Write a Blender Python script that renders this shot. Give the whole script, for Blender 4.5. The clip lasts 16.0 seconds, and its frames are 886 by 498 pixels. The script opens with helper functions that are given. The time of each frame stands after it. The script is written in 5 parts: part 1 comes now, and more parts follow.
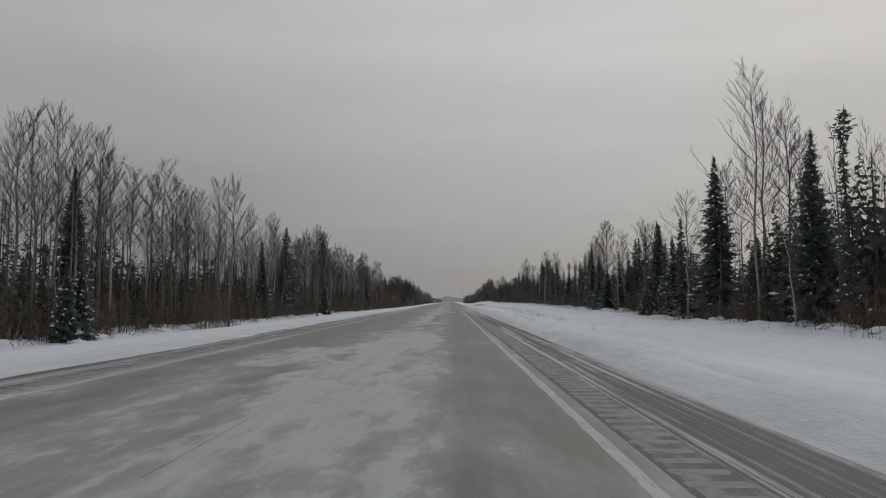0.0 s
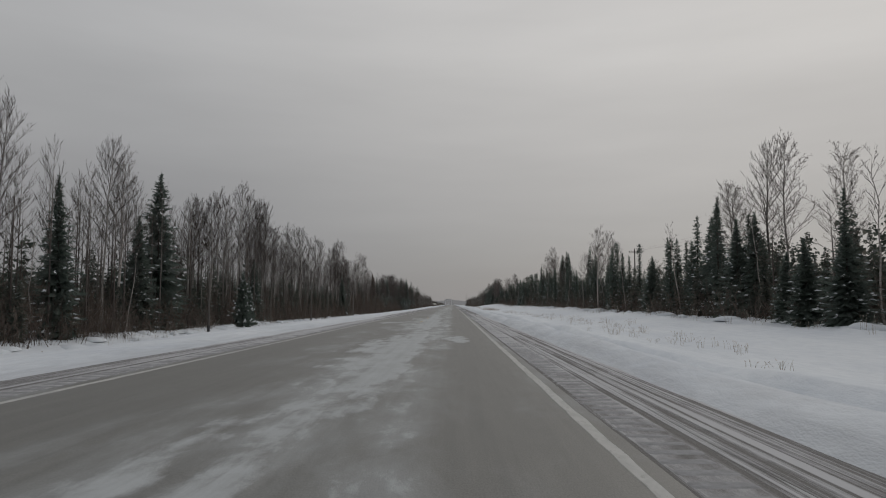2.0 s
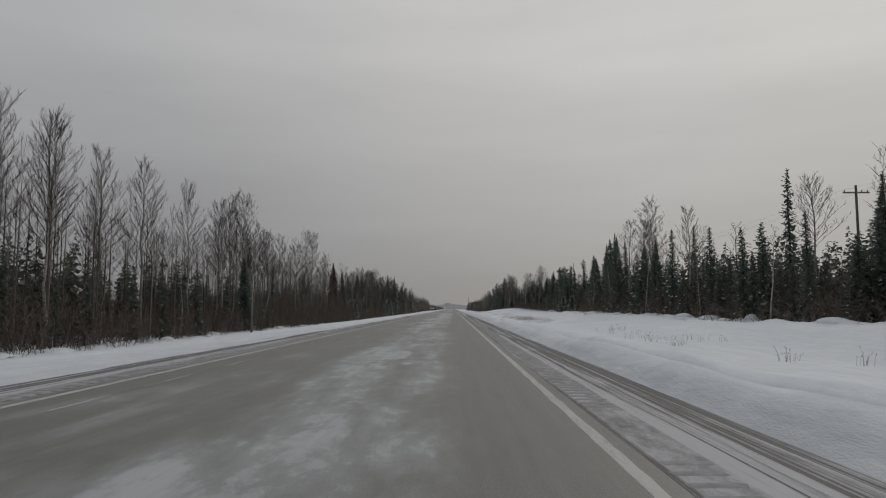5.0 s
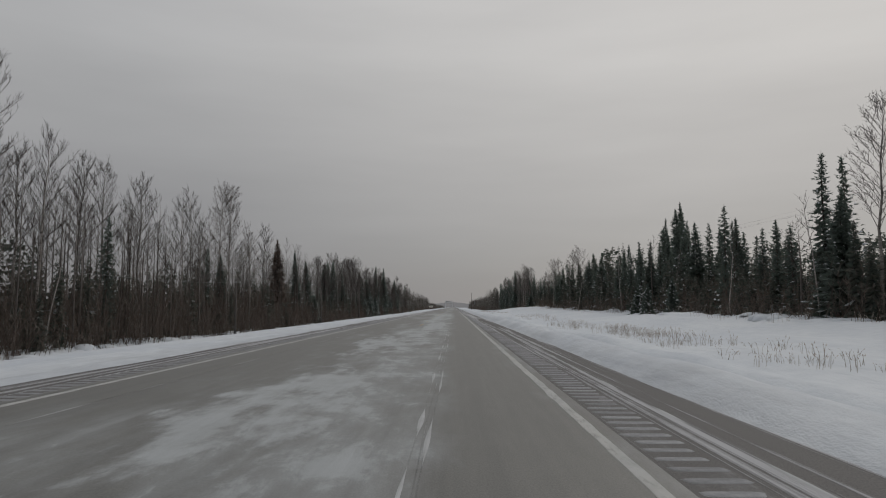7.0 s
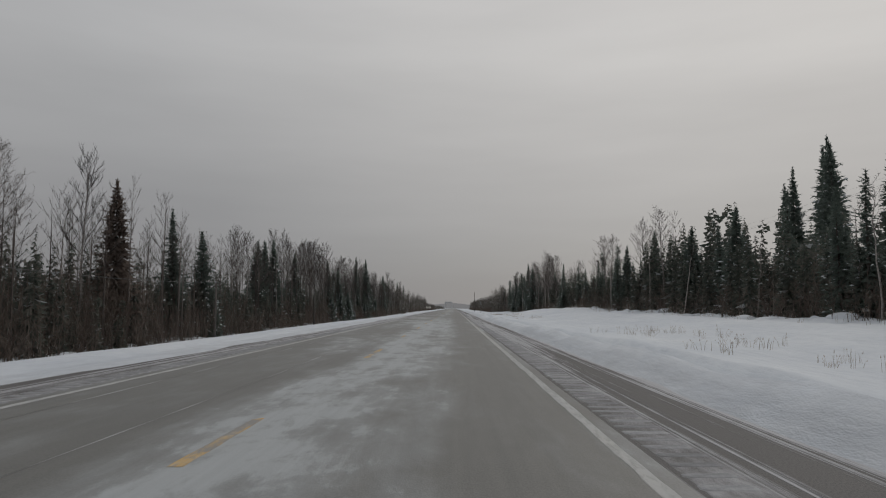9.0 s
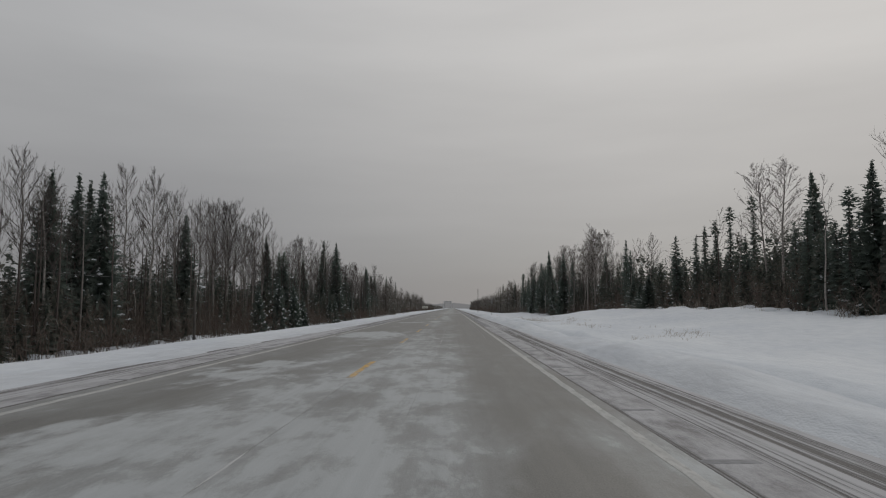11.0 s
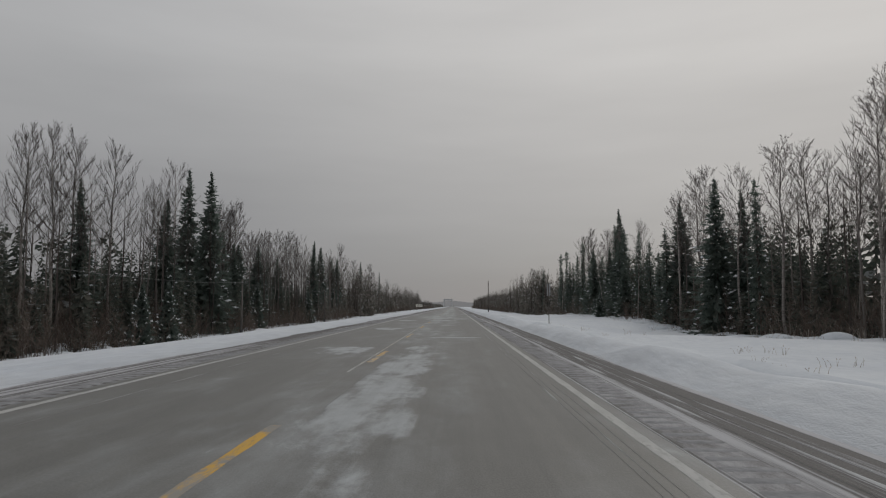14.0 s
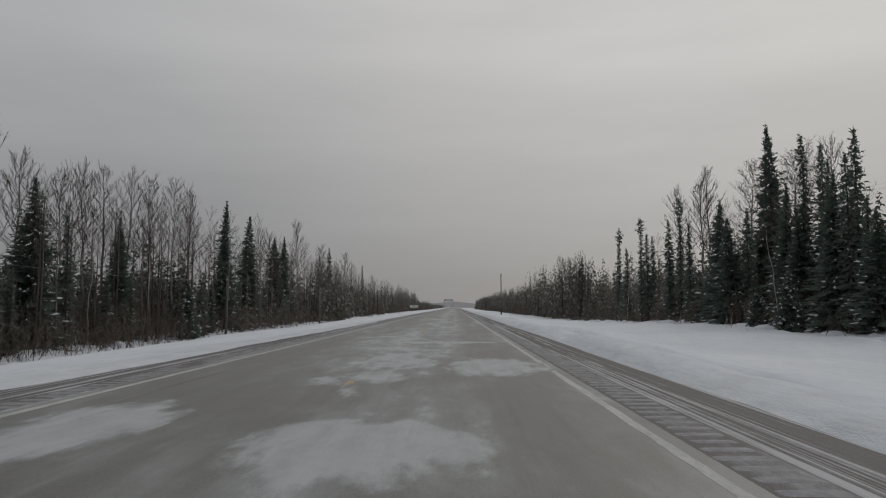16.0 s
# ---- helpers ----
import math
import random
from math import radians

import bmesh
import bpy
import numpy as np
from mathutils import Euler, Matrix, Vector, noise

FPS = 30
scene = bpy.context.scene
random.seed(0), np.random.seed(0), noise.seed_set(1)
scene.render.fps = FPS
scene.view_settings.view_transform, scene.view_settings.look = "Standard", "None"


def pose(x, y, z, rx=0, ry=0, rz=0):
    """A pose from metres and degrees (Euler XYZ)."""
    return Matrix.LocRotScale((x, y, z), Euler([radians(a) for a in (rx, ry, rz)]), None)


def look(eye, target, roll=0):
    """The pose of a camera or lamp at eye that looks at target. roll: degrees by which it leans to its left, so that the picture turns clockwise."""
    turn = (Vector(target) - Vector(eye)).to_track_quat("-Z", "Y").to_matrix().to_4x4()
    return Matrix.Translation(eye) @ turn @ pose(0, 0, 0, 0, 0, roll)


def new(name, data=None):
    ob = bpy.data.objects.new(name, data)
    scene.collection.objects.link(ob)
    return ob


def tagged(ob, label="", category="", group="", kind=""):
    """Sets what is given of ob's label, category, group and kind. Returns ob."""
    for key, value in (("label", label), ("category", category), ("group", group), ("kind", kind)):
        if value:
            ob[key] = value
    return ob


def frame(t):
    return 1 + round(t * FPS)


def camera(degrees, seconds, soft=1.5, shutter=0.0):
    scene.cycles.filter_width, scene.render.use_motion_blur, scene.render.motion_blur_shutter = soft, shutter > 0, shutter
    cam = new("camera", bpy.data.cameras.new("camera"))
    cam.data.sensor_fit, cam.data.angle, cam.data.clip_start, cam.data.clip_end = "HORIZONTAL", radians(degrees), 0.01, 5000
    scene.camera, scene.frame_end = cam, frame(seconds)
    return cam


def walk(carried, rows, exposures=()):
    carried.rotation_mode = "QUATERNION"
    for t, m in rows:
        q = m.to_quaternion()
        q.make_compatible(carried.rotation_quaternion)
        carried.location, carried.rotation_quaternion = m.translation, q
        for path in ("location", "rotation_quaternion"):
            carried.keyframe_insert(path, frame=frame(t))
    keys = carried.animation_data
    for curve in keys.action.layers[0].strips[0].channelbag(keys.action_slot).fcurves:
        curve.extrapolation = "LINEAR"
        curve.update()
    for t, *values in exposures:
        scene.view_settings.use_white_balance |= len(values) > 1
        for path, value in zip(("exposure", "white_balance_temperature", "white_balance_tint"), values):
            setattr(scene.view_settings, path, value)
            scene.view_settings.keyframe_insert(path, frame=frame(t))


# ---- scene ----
# A straight two-lane highway through snowy spruce and aspen woods, seen from a moving car.
# The yellow centre line is x = 0, the road runs along +y, the road surface is z = 0.
cam = camera(66.3, 16.0, soft=1.12)
PATH = [  # seconds, x, y, z, pitch, roll, yaw
    (0, 2.3, 0, 1.28, 4.4, 0, 0.7),
    (0.5, 2.29, 13.3, 1.28, 4.35, 0, 0.7),
    (1, 2.29, 26.6, 1.28, 4.75, 0, 0.84),
    (1.5, 2.28, 39.9, 1.28, 4.8, 0, 1.06),
    (2, 2.27, 53.2, 1.28, 4.65, 0, 0.84),
    (2.5, 2.27, 66.5, 1.28, 4.72, 0, 0.77),
    (3, 2.26, 79.8, 1.28, 4.72, 0, 0.7),
    (3.5, 2.26, 93.1, 1.28, 4.87, 0, 0.77),
    (4, 2.25, 106.4, 1.28, 5.01, 0, 0.77),
    (6.5, 2.25, 172.9, 1.28, 5.01, 0, 0.92),
    (7, 2.25, 186.2, 1.28, 4.87, 0, 0.92),
    (7.5, 2.25, 199.5, 1.28, 4.94, 0, 0.77),
    (8, 2.25, 212.8, 1.28, 4.8, 0, 0.84),
    (8.5, 2.25, 226.1, 1.28, 4.95, 0, 0.92),
    (11, 1.85, 292.1, 1.28, 4.94, 0, 0.84),
    (11.5, 1.87, 305.7, 1.28, 4.8, 0, 0.63),
    (12, 1.9, 319.4, 1.28, 4.87, 0, 0.7),
    (12.5, 1.92, 332.9, 1.28, 4.95, 0, 0.84),
    (13, 1.9, 346.2, 1.28, 4.87, 0, 0.99),
    (13.5, 1.89, 359.5, 1.28, 4.87, 0, 0.92),
    (14, 1.87, 372.7, 1.28, 4.8, 0, 0.92),
    (14.5, 1.85, 385.8, 1.28, 4.72, 0, 0.92),
    (15, 1.81, 398.7, 1.28, 4.8, 0, 0.99),
    (15.5, 1.76, 412, 1.28, 4.87, 0, 0.99),
    (16, 1.72, 425.2, 1.28, 4.87, 0, 0.99),
]
walk(cam, [(t, pose(x, y, z, 90 + pitch, roll, yaw)) for t, x, y, z, pitch, roll, yaw in PATH])

# ------------------------------------------------------------------ sky and light
SUN_AZ, SUN_EL = radians(34), radians(32)          # right of the road ahead, behind cloud
SUN_DIR = Vector((math.sin(SUN_AZ) * math.cos(SUN_EL), math.cos(SUN_AZ) * math.cos(SUN_EL), math.sin(SUN_EL)))


def build_world():
    w = bpy.data.worlds.new("overcast_sky")
    scene.world = w
    w.use_nodes = True
    nt = w.node_tree
    n, l = nt.nodes, nt.links
    n.clear()
    out = n.new("ShaderNodeOutputWorld")
    sky = n.new("ShaderNodeTexSky")
    sky.sky_type, sky.sun_disc = "NISHITA", False
    sky.sun_elevation, sky.sun_rotation = SUN_EL, SUN_AZ
    clear = n.new("ShaderNodeBackground")
    clear.inputs["Strength"].default_value = 0.05
    l.new(sky.outputs[0], clear.inputs["Color"])
    co = n.new("ShaderNodeTexCoord")
    # cloud deck: brighter overhead, greyer at the horizon
    sep = n.new("ShaderNodeSeparateXYZ")
    l.new(co.outputs["Generated"], sep.inputs[0])
    ramp = n.new("ShaderNodeValToRGB")
    e = ramp.color_ramp.elements
    e[0].position, e[0].color = 0.0, (0.223, 0.222, 0.232, 1)
    e[1].position, e[1].color = 1.0, (0.472, 0.476, 0.492, 1)
    for p, c in ((0.06, (0.246, 0.244, 0.250)), (0.18, (0.316, 0.314, 0.317)), (0.34, (0.412, 0.412, 0.414)), (0.6, (0.457, 0.459, 0.470))):
        k = e.new(p)
        k.color = (*c, 1)
    l.new(sep.outputs["Z"], ramp.inputs[0])
    # glow of the hidden sun
    dot = n.new("ShaderNodeVectorMath")
    dot.operation = "DOT_PRODUCT"
    dot.inputs[1].default_value = SUN_DIR
    l.new(co.outputs["Generated"], dot.inputs[0])
    glow = n.new("ShaderNodeMapRange")
    glow.interpolation_type = "SMOOTHSTEP"
    glow.inputs["From Min"].default_value, glow.inputs["From Max"].default_value = 0.5, 1.02
    glow.inputs["To Min"].default_value, glow.inputs["To Max"].default_value = 0.0, 1.0
    l.new(dot.outputs["Value"], glow.inputs["Value"])
    gcol = n.new("ShaderNodeMix")
    gcol.data_type, gcol.blend_type = "RGBA", "ADD"
    gcol.inputs[7].default_value = (0.165, 0.150, 0.130, 1)
    l.new(glow.outputs[0], gcol.inputs[0])
    l.new(ramp.outputs[0], gcol.inputs[6])
    # faint cloud texture, stretched along the horizon
    mp = n.new("ShaderNodeMapping")
    mp.inputs["Scale"].default_value = (1.6, 1.6, 9.0)
    l.new(co.outputs["Generated"], mp.inputs[0])
    nz = n.new("ShaderNodeTexNoise")
    nz.inputs["Scale"].default_value, nz.inputs["Detail"].default_value = 1.3, 4.0
    l.new(mp.outputs[0], nz.inputs["Vector"])
    mr = n.new("ShaderNodeMapRange")
    mr.inputs["From Min"].default_value, mr.inputs["From Max"].default_value = 0.3, 0.7
    mr.inputs["To Min"].default_value, mr.inputs["To Max"].default_value = 0.94, 1.06
    l.new(nz.outputs[0], mr.inputs["Value"])
    mul = n.new("ShaderNodeVectorMath")
    mul.operation = "SCALE"
    l.new(gcol.outputs[2], mul.inputs[0])
    l.new(mr.outputs[0], mul.inputs["Scale"])
    deck = n.new("ShaderNodeBackground")
    deck.inputs["Strength"].default_value = 1.0
    l.new(mul.outputs[0], deck.inputs["Color"])
    mix = n.new("ShaderNodeMixShader")
    mix.inputs[0].default_value = 0.94
    l.new(clear.outputs[0], mix.inputs[1])
    l.new(deck.outputs[0], mix.inputs[2])
    l.new(mix.outputs[0], out.inputs[0])


build_world()
sun_data = bpy.data.lights.new("sun", "SUN")
sun_data.energy, sun_data.angle, sun_data.color = 0.5, radians(25), (1.0, 0.95, 0.88)
sun = new("sun", sun_data)
sun.matrix_world = look((0, 0, 60), Vector((0, 0, 60)) - SUN_DIR)
scene.view_settings.exposure = 0.0


# ------------------------------------------------------------------ materials
def material(name, rough=0.8, spec=0.3):
    m = bpy.data.materials.new(name)
    m.use_nodes = True
    b = m.node_tree.nodes["Principled BSDF"]
    b.inputs["Roughness"].default_value = rough
    b.inputs["Specular IOR Level"].default_value = spec
    return m, m.node_tree.nodes, m.node_tree.links, b


def coords(n, l, scale, kind="Object"):
    co = n.new("ShaderNodeTexCoord")
    mp = n.new("ShaderNodeMapping")
    mp.inputs["Scale"].default_value = scale
    l.new(co.outputs[kind], mp.inputs[0])
    return mp.outputs[0]


def noise_node(n, l, vec, scale, detail=4.0, rough=0.55, distortion=0.0):
    z = n.new("ShaderNodeTexNoise")
    z.inputs["Scale"].default_value, z.inputs["Detail"].default_value = scale, detail
    z.inputs["Roughness"].default_value, z.inputs["Distortion"].default_value = rough, distortion
    l.new(vec, z.inputs["Vector"])
    return z.outputs[0]


def ramp_node(n, l, fac, stops):
    r = n.new("ShaderNodeValToRGB")
    e = r.color_ramp.elements
    e[0].position, e[0].color = stops[0][0], (*stops[0][1], 1)
    e[1].position, e[1].color = stops[-1][0], (*stops[-1][1], 1)
    for p, c in stops[1:-1]:
        k = e.new(p)
        k.color = (*c, 1)
    l.new(fac, r.inputs[0])
    return r.outputs[0]


def math_node(n, l, op, a, b=None, c=None, clamp=False):
    m = n.new("ShaderNodeMath")
    m.operation, m.use_clamp = op, clamp
    for i, v in enumerate((a, b, c)):
        if v is None:
            continue
        if isinstance(v, (int, float)):
            m.inputs[i].default_value = v
        else:
            l.new(v, m.inputs[i])
    return m.outputs[0]


def mix_node(n, l, fac, a, b, mode="MIX"):
    m = n.new("ShaderNodeMix")
    m.data_type, m.blend_type = "RGBA", mode
    for sock, v in ((0, fac), (6, a), (7, b)):
        if isinstance(v, tuple):
            m.inputs[sock].default_value = (*v, 1)
        elif isinstance(v, (int, float)):
            m.inputs[sock].default_value = v
        else:
            l.new(v, m.inputs[sock])
    return m.outputs[2]


def bump(n, l, b, height, strength, distance):
    k = n.new("ShaderNodeBump")
    k.inputs["Strength"].default_value, k.inputs["Distance"].default_value = strength, distance
    l.new(height, k.inputs["Height"])
    l.new(k.outputs[0], b.inputs["Normal"])


def make_snow():
    m, n, l, b = material("snow", 0.75, 0.2)
    v = coords(n, l, (1, 0.45, 1))
    big = noise_node(n, l, v, 0.22, 3)
    fine = noise_node(n, l, v, 3.0, 6)
    grain = noise_node(n, l, v, 40.0, 3)
    col = ramp_node(n, l, big, [(0.3, (0.55, 0.59, 0.64)), (0.55, (0.63, 0.665, 0.70)), (0.75, (0.70, 0.73, 0.755))])
    col = mix_node(n, l, 0.25, col, ramp_node(n, l, fine, [(0.3, (0.48, 0.52, 0.57)), (0.6, (0.73, 0.755, 0.78))]))
    # grit and slush thrown up beside the road
    co = n.new("ShaderNodeTexCoord")
    sep = n.new("ShaderNodeSeparateXYZ")
    l.new(co.outputs["Object"], sep.inputs[0])
    near = n.new("ShaderNodeMapRange")
    near.inputs["From Min"].default_value, near.inputs["From Max"].default_value = 9.0, 5.4
    l.new(math_node(n, l, "ABSOLUTE", sep.outputs["X"]), near.inputs["Value"])
    thrown = noise_node(n, l, coords(n, l, (1.1, 0.45, 1)), 1.2, 7, 0.66, 0.3)
    grit = n.new("ShaderNodeMapRange")
    grit.inputs["From Min"].default_value, grit.inputs["From Max"].default_value = 0.78, 1.25
    l.new(math_node(n, l, "ADD", math_node(n, l, "MULTIPLY", near.outputs[0], 0.6), thrown), grit.inputs["Value"])
    col = mix_node(n, l, math_node(n, l, "MULTIPLY", grit.outputs[0], 0.55), col, (0.40, 0.415, 0.435))
    l.new(col, b.inputs["Base Color"])
    # wind-drawn ridges along the verge under a fine grain
    ridges = noise_node(n, l, coords(n, l, (0.8, 0.07, 1)), 1.0, 4, 0.5, 0.3)
    h = math_node(n, l, "ADD", math_node(n, l, "MULTIPLY", fine, 0.5), math_node(n, l, "MULTIPLY", grain, 0.12))
    h = math_node(n, l, "ADD", h, math_node(n, l, "MULTIPLY", ridges, 1.2))
    bump(n, l, b, h, 0.7, 0.14)
    return m


def make_road(name, lying=False):
    """Salt-greyed asphalt, polished in the wheel paths, under streaks of blown snow that lie thickest between them;
    on a lying patch the snow thickens with its height."""
    m, n, l, b = material(name, 0.6, 0.5)
    co = n.new("ShaderNodeTexCoord")
    sep = n.new("ShaderNodeSeparateXYZ")
    l.new(co.outputs["Object"], sep.inputs[0])
    v1, v2, v3 = coords(n, l, (0.55, 0.07, 1)), coords(n, l, (0.8, 0.24, 1)), coords(n, l, (1, 0.42, 1))
    large = noise_node(n, l, v1, 1.0, 3, 0.5, 0.4)
    streak = noise_node(n, l, v2, 1.5, 7, 0.6, 0.4)
    flake = noise_node(n, l, v3, 2.6, 8, 0.68, 0.25)
    grain = noise_node(n, l, v3, 70.0, 3)
    # lateral profile: bare in the wheel paths, covered along the centre and between the wheels
    lat = n.new("ShaderNodeValToRGB")
    lat.color_ramp.interpolation = "B_SPLINE"
    e = lat.color_ramp.elements
    stops = [(-3.9, 0.40), (-3.2, 0.02), (-2.5, 0.08), (-1.9, 0.28), (-1.2, 0.30), (-0.5, 0.40), (0.2, 0.74), (0.75, 0.72), (1.25, 0.50), (1.7, 0.66), (2.05, 0.48), (2.5, 0.06), (3.2, 0.04), (3.65, 0.22), (3.9, 0.40)]
    pos = [(x + 3.9) / 7.8 for x, _ in stops]
    e[0].position, e[1].position = 0.0, 1.0
    e[0].color, e[1].color = (*[stops[0][1]] * 3, 1), (*[stops[-1][1]] * 3, 1)
    for p, (_, s) in list(zip(pos, stops))[1:-1]:
        k = e.new(p)
        k.color = (s, s, s, 1)
    wob = math_node(n, l, "MULTIPLY", math_node(n, l, "SUBTRACT", large, 0.5), 0.9)
    lx = math_node(n, l, "DIVIDE", math_node(n, l, "ADD", math_node(n, l, "ADD", sep.outputs["X"], wob), 3.9), 7.8)
    l.new(lx, lat.inputs[0])
    # amount of snow
    bare = n.new("ShaderNodeMapRange")
    bare.inputs["From Min"].default_value, bare.inputs["From Max"].default_value = 285.0, 330.0
    bare.inputs["To Min"].default_value, bare.inputs["To Max"].default_value = 0.62, 0.36
    l.new(sep.outputs["Y"], bare.inputs["Value"])
    s = math_node(n, l, "MULTIPLY", lat.outputs[0], bare.outputs[0])
    s = math_node(n, l, "ADD", s, math_node(n, l, "MULTIPLY", large, 0.75))
    s = math_node(n, l, "ADD", s, math_node(n, l, "MULTIPLY", streak, 0.85))
    s = math_node(n, l, "ADD", s, math_node(n, l, "MULTIPLY", flake, 0.35))
    # the wind has left more snow on some stretches than on others
    along = n.new("ShaderNodeMapRange")
    along.inputs["From Min"].default_value, along.inputs["From Max"].default_value = 0.0, 450.0
    l.new(sep.outputs["Y"], along.inputs["Value"])
    amount = ramp_node(n, l, along.outputs[0], [(y / 450, (a, a, a)) for y, a in ((0, 0.62), (20, 0.60), (34, 0.38), (60, 0.36), (100, 0.46), (138, 0.42), (175, 0.36), (228, 0.40), (298, 0.60), (328, 0.44), (394, 0.42), (425, 0.50), (450, 0.62))])
    s = math_node(n, l, "ADD", s, math_node(n, l, "MULTIPLY", math_node(n, l, "SUBTRACT", amount, 0.4), 0.8))
    # a soft dusting, and a crust with ragged edges
    dust = n.new("ShaderNodeMapRange")
    dust.interpolation_type = "SMOOTHSTEP"
    dust.inputs["From Min"].default_value, dust.inputs["From Max"].default_value = 1.06, 1.58
    l.new(s, dust.inputs["Value"])
    crust = n.new("ShaderNodeMapRange")
    crust.interpolation_type = "SMOOTHSTEP"
    crust.inputs["From Min"].default_value, crust.inputs["From Max"].default_value = 1.37, 1.55
    l.new(math_node(n, l, "ADD", s, math_node(n, l, "MULTIPLY", math_node(n, l, "SUBTRACT", flake, 0.5), 0.75)), crust.inputs["Value"])
    amount = math_node(n, l, "ADD", math_node(n, l, "MULTIPLY", dust.outputs[0], 0.66), math_node(n, l, "MULTIPLY", crust.outputs[0], 0.30))
    if lying:
        rough_edge = math_node(n, l, "MULTIPLY", math_node(n, l, "SUBTRACT", math_node(n, l, "ADD", streak, flake), 1.0), 1.9)
        deep = n.new("ShaderNodeMapRange")
        deep.interpolation_type = "SMOOTHSTEP"
        deep.inputs["From Min"].default_value, deep.inputs["From Max"].default_value = 0.12, 1.15
        l.new(math_node(n, l, "ADD", math_node(n, l, "MULTIPLY", sep.outputs["Z"], 95.0), rough_edge), deep.inputs["Value"])
        mottle = math_node(n, l, "ADD", 0.30, math_node(n, l, "ADD", math_node(n, l, "MULTIPLY", flake, 0.75), math_node(n, l, "MULTIPLY", noise_node(n, l, coords(n, l, (1.2, 0.5, 1)), 2.2, 6, 0.72, 0.9), 0.45)))
        amount = math_node(n, l, "MAXIMUM", amount, math_node(n, l, "MULTIPLY", deep.outputs[0], math_node(n, l, "MINIMUM", mottle, 1.0)))
    dry = ramp_node(n, l, noise_node(n, l, v2, 5.0, 5), [(0.3, (0.118, 0.118, 0.107)), (0.7, (0.146, 0.145, 0.132))])
    dry = mix_node(n, l, 0.5, dry, ramp_node(n, l, grain, [(0.35, (0.075, 0.075, 0.07)), (0.7, (0.175, 0.171, 0.162))]))
    # long streaks drawn out by the tyres
    drawn = noise_node(n, l, coords(n, l, (4.2, 0.035, 1)), 1.0, 5, 0.62, 0.25)
    wisps = noise_node(n, l, coords(n, l, (9.0, 0.30, 1)), 1.0, 4, 0.6, 0.6)
    shade = math_node(n, l, "ADD", math_node(n, l, "MULTIPLY", drawn, 0.7), math_node(n, l, "MULTIPLY", wisps, 0.5))
    dry = mix_node(n, l, 1.0, dry, ramp_node(n, l, shade, [(0.42, (0.84, 0.84, 0.835)), (0.78, (1.07, 1.065, 1.045))]), "MULTIPLY")
    amount = math_node(n, l, "MULTIPLY", amount, math_node(n, l, "ADD", 0.66, math_node(n, l, "MULTIPLY", shade, 0.56)), clamp=True)
    col = mix_node(n, l, math_node(n, l, "MULTIPLY", amount, 0.62), dry, (0.55, 0.585, 0.605))
    l.new(col, b.inputs["Base Color"])
    rough = math_node(n, l, "ADD", 0.50, math_node(n, l, "MULTIPLY", amount, 0.2))
    l.new(rough, b.inputs["Roughness"])
    bump(n, l, b, math_node(n, l, "ADD", amount, math_node(n, l, "MULTIPLY", grain, 0.25)), 0.35, 0.02)
    return m


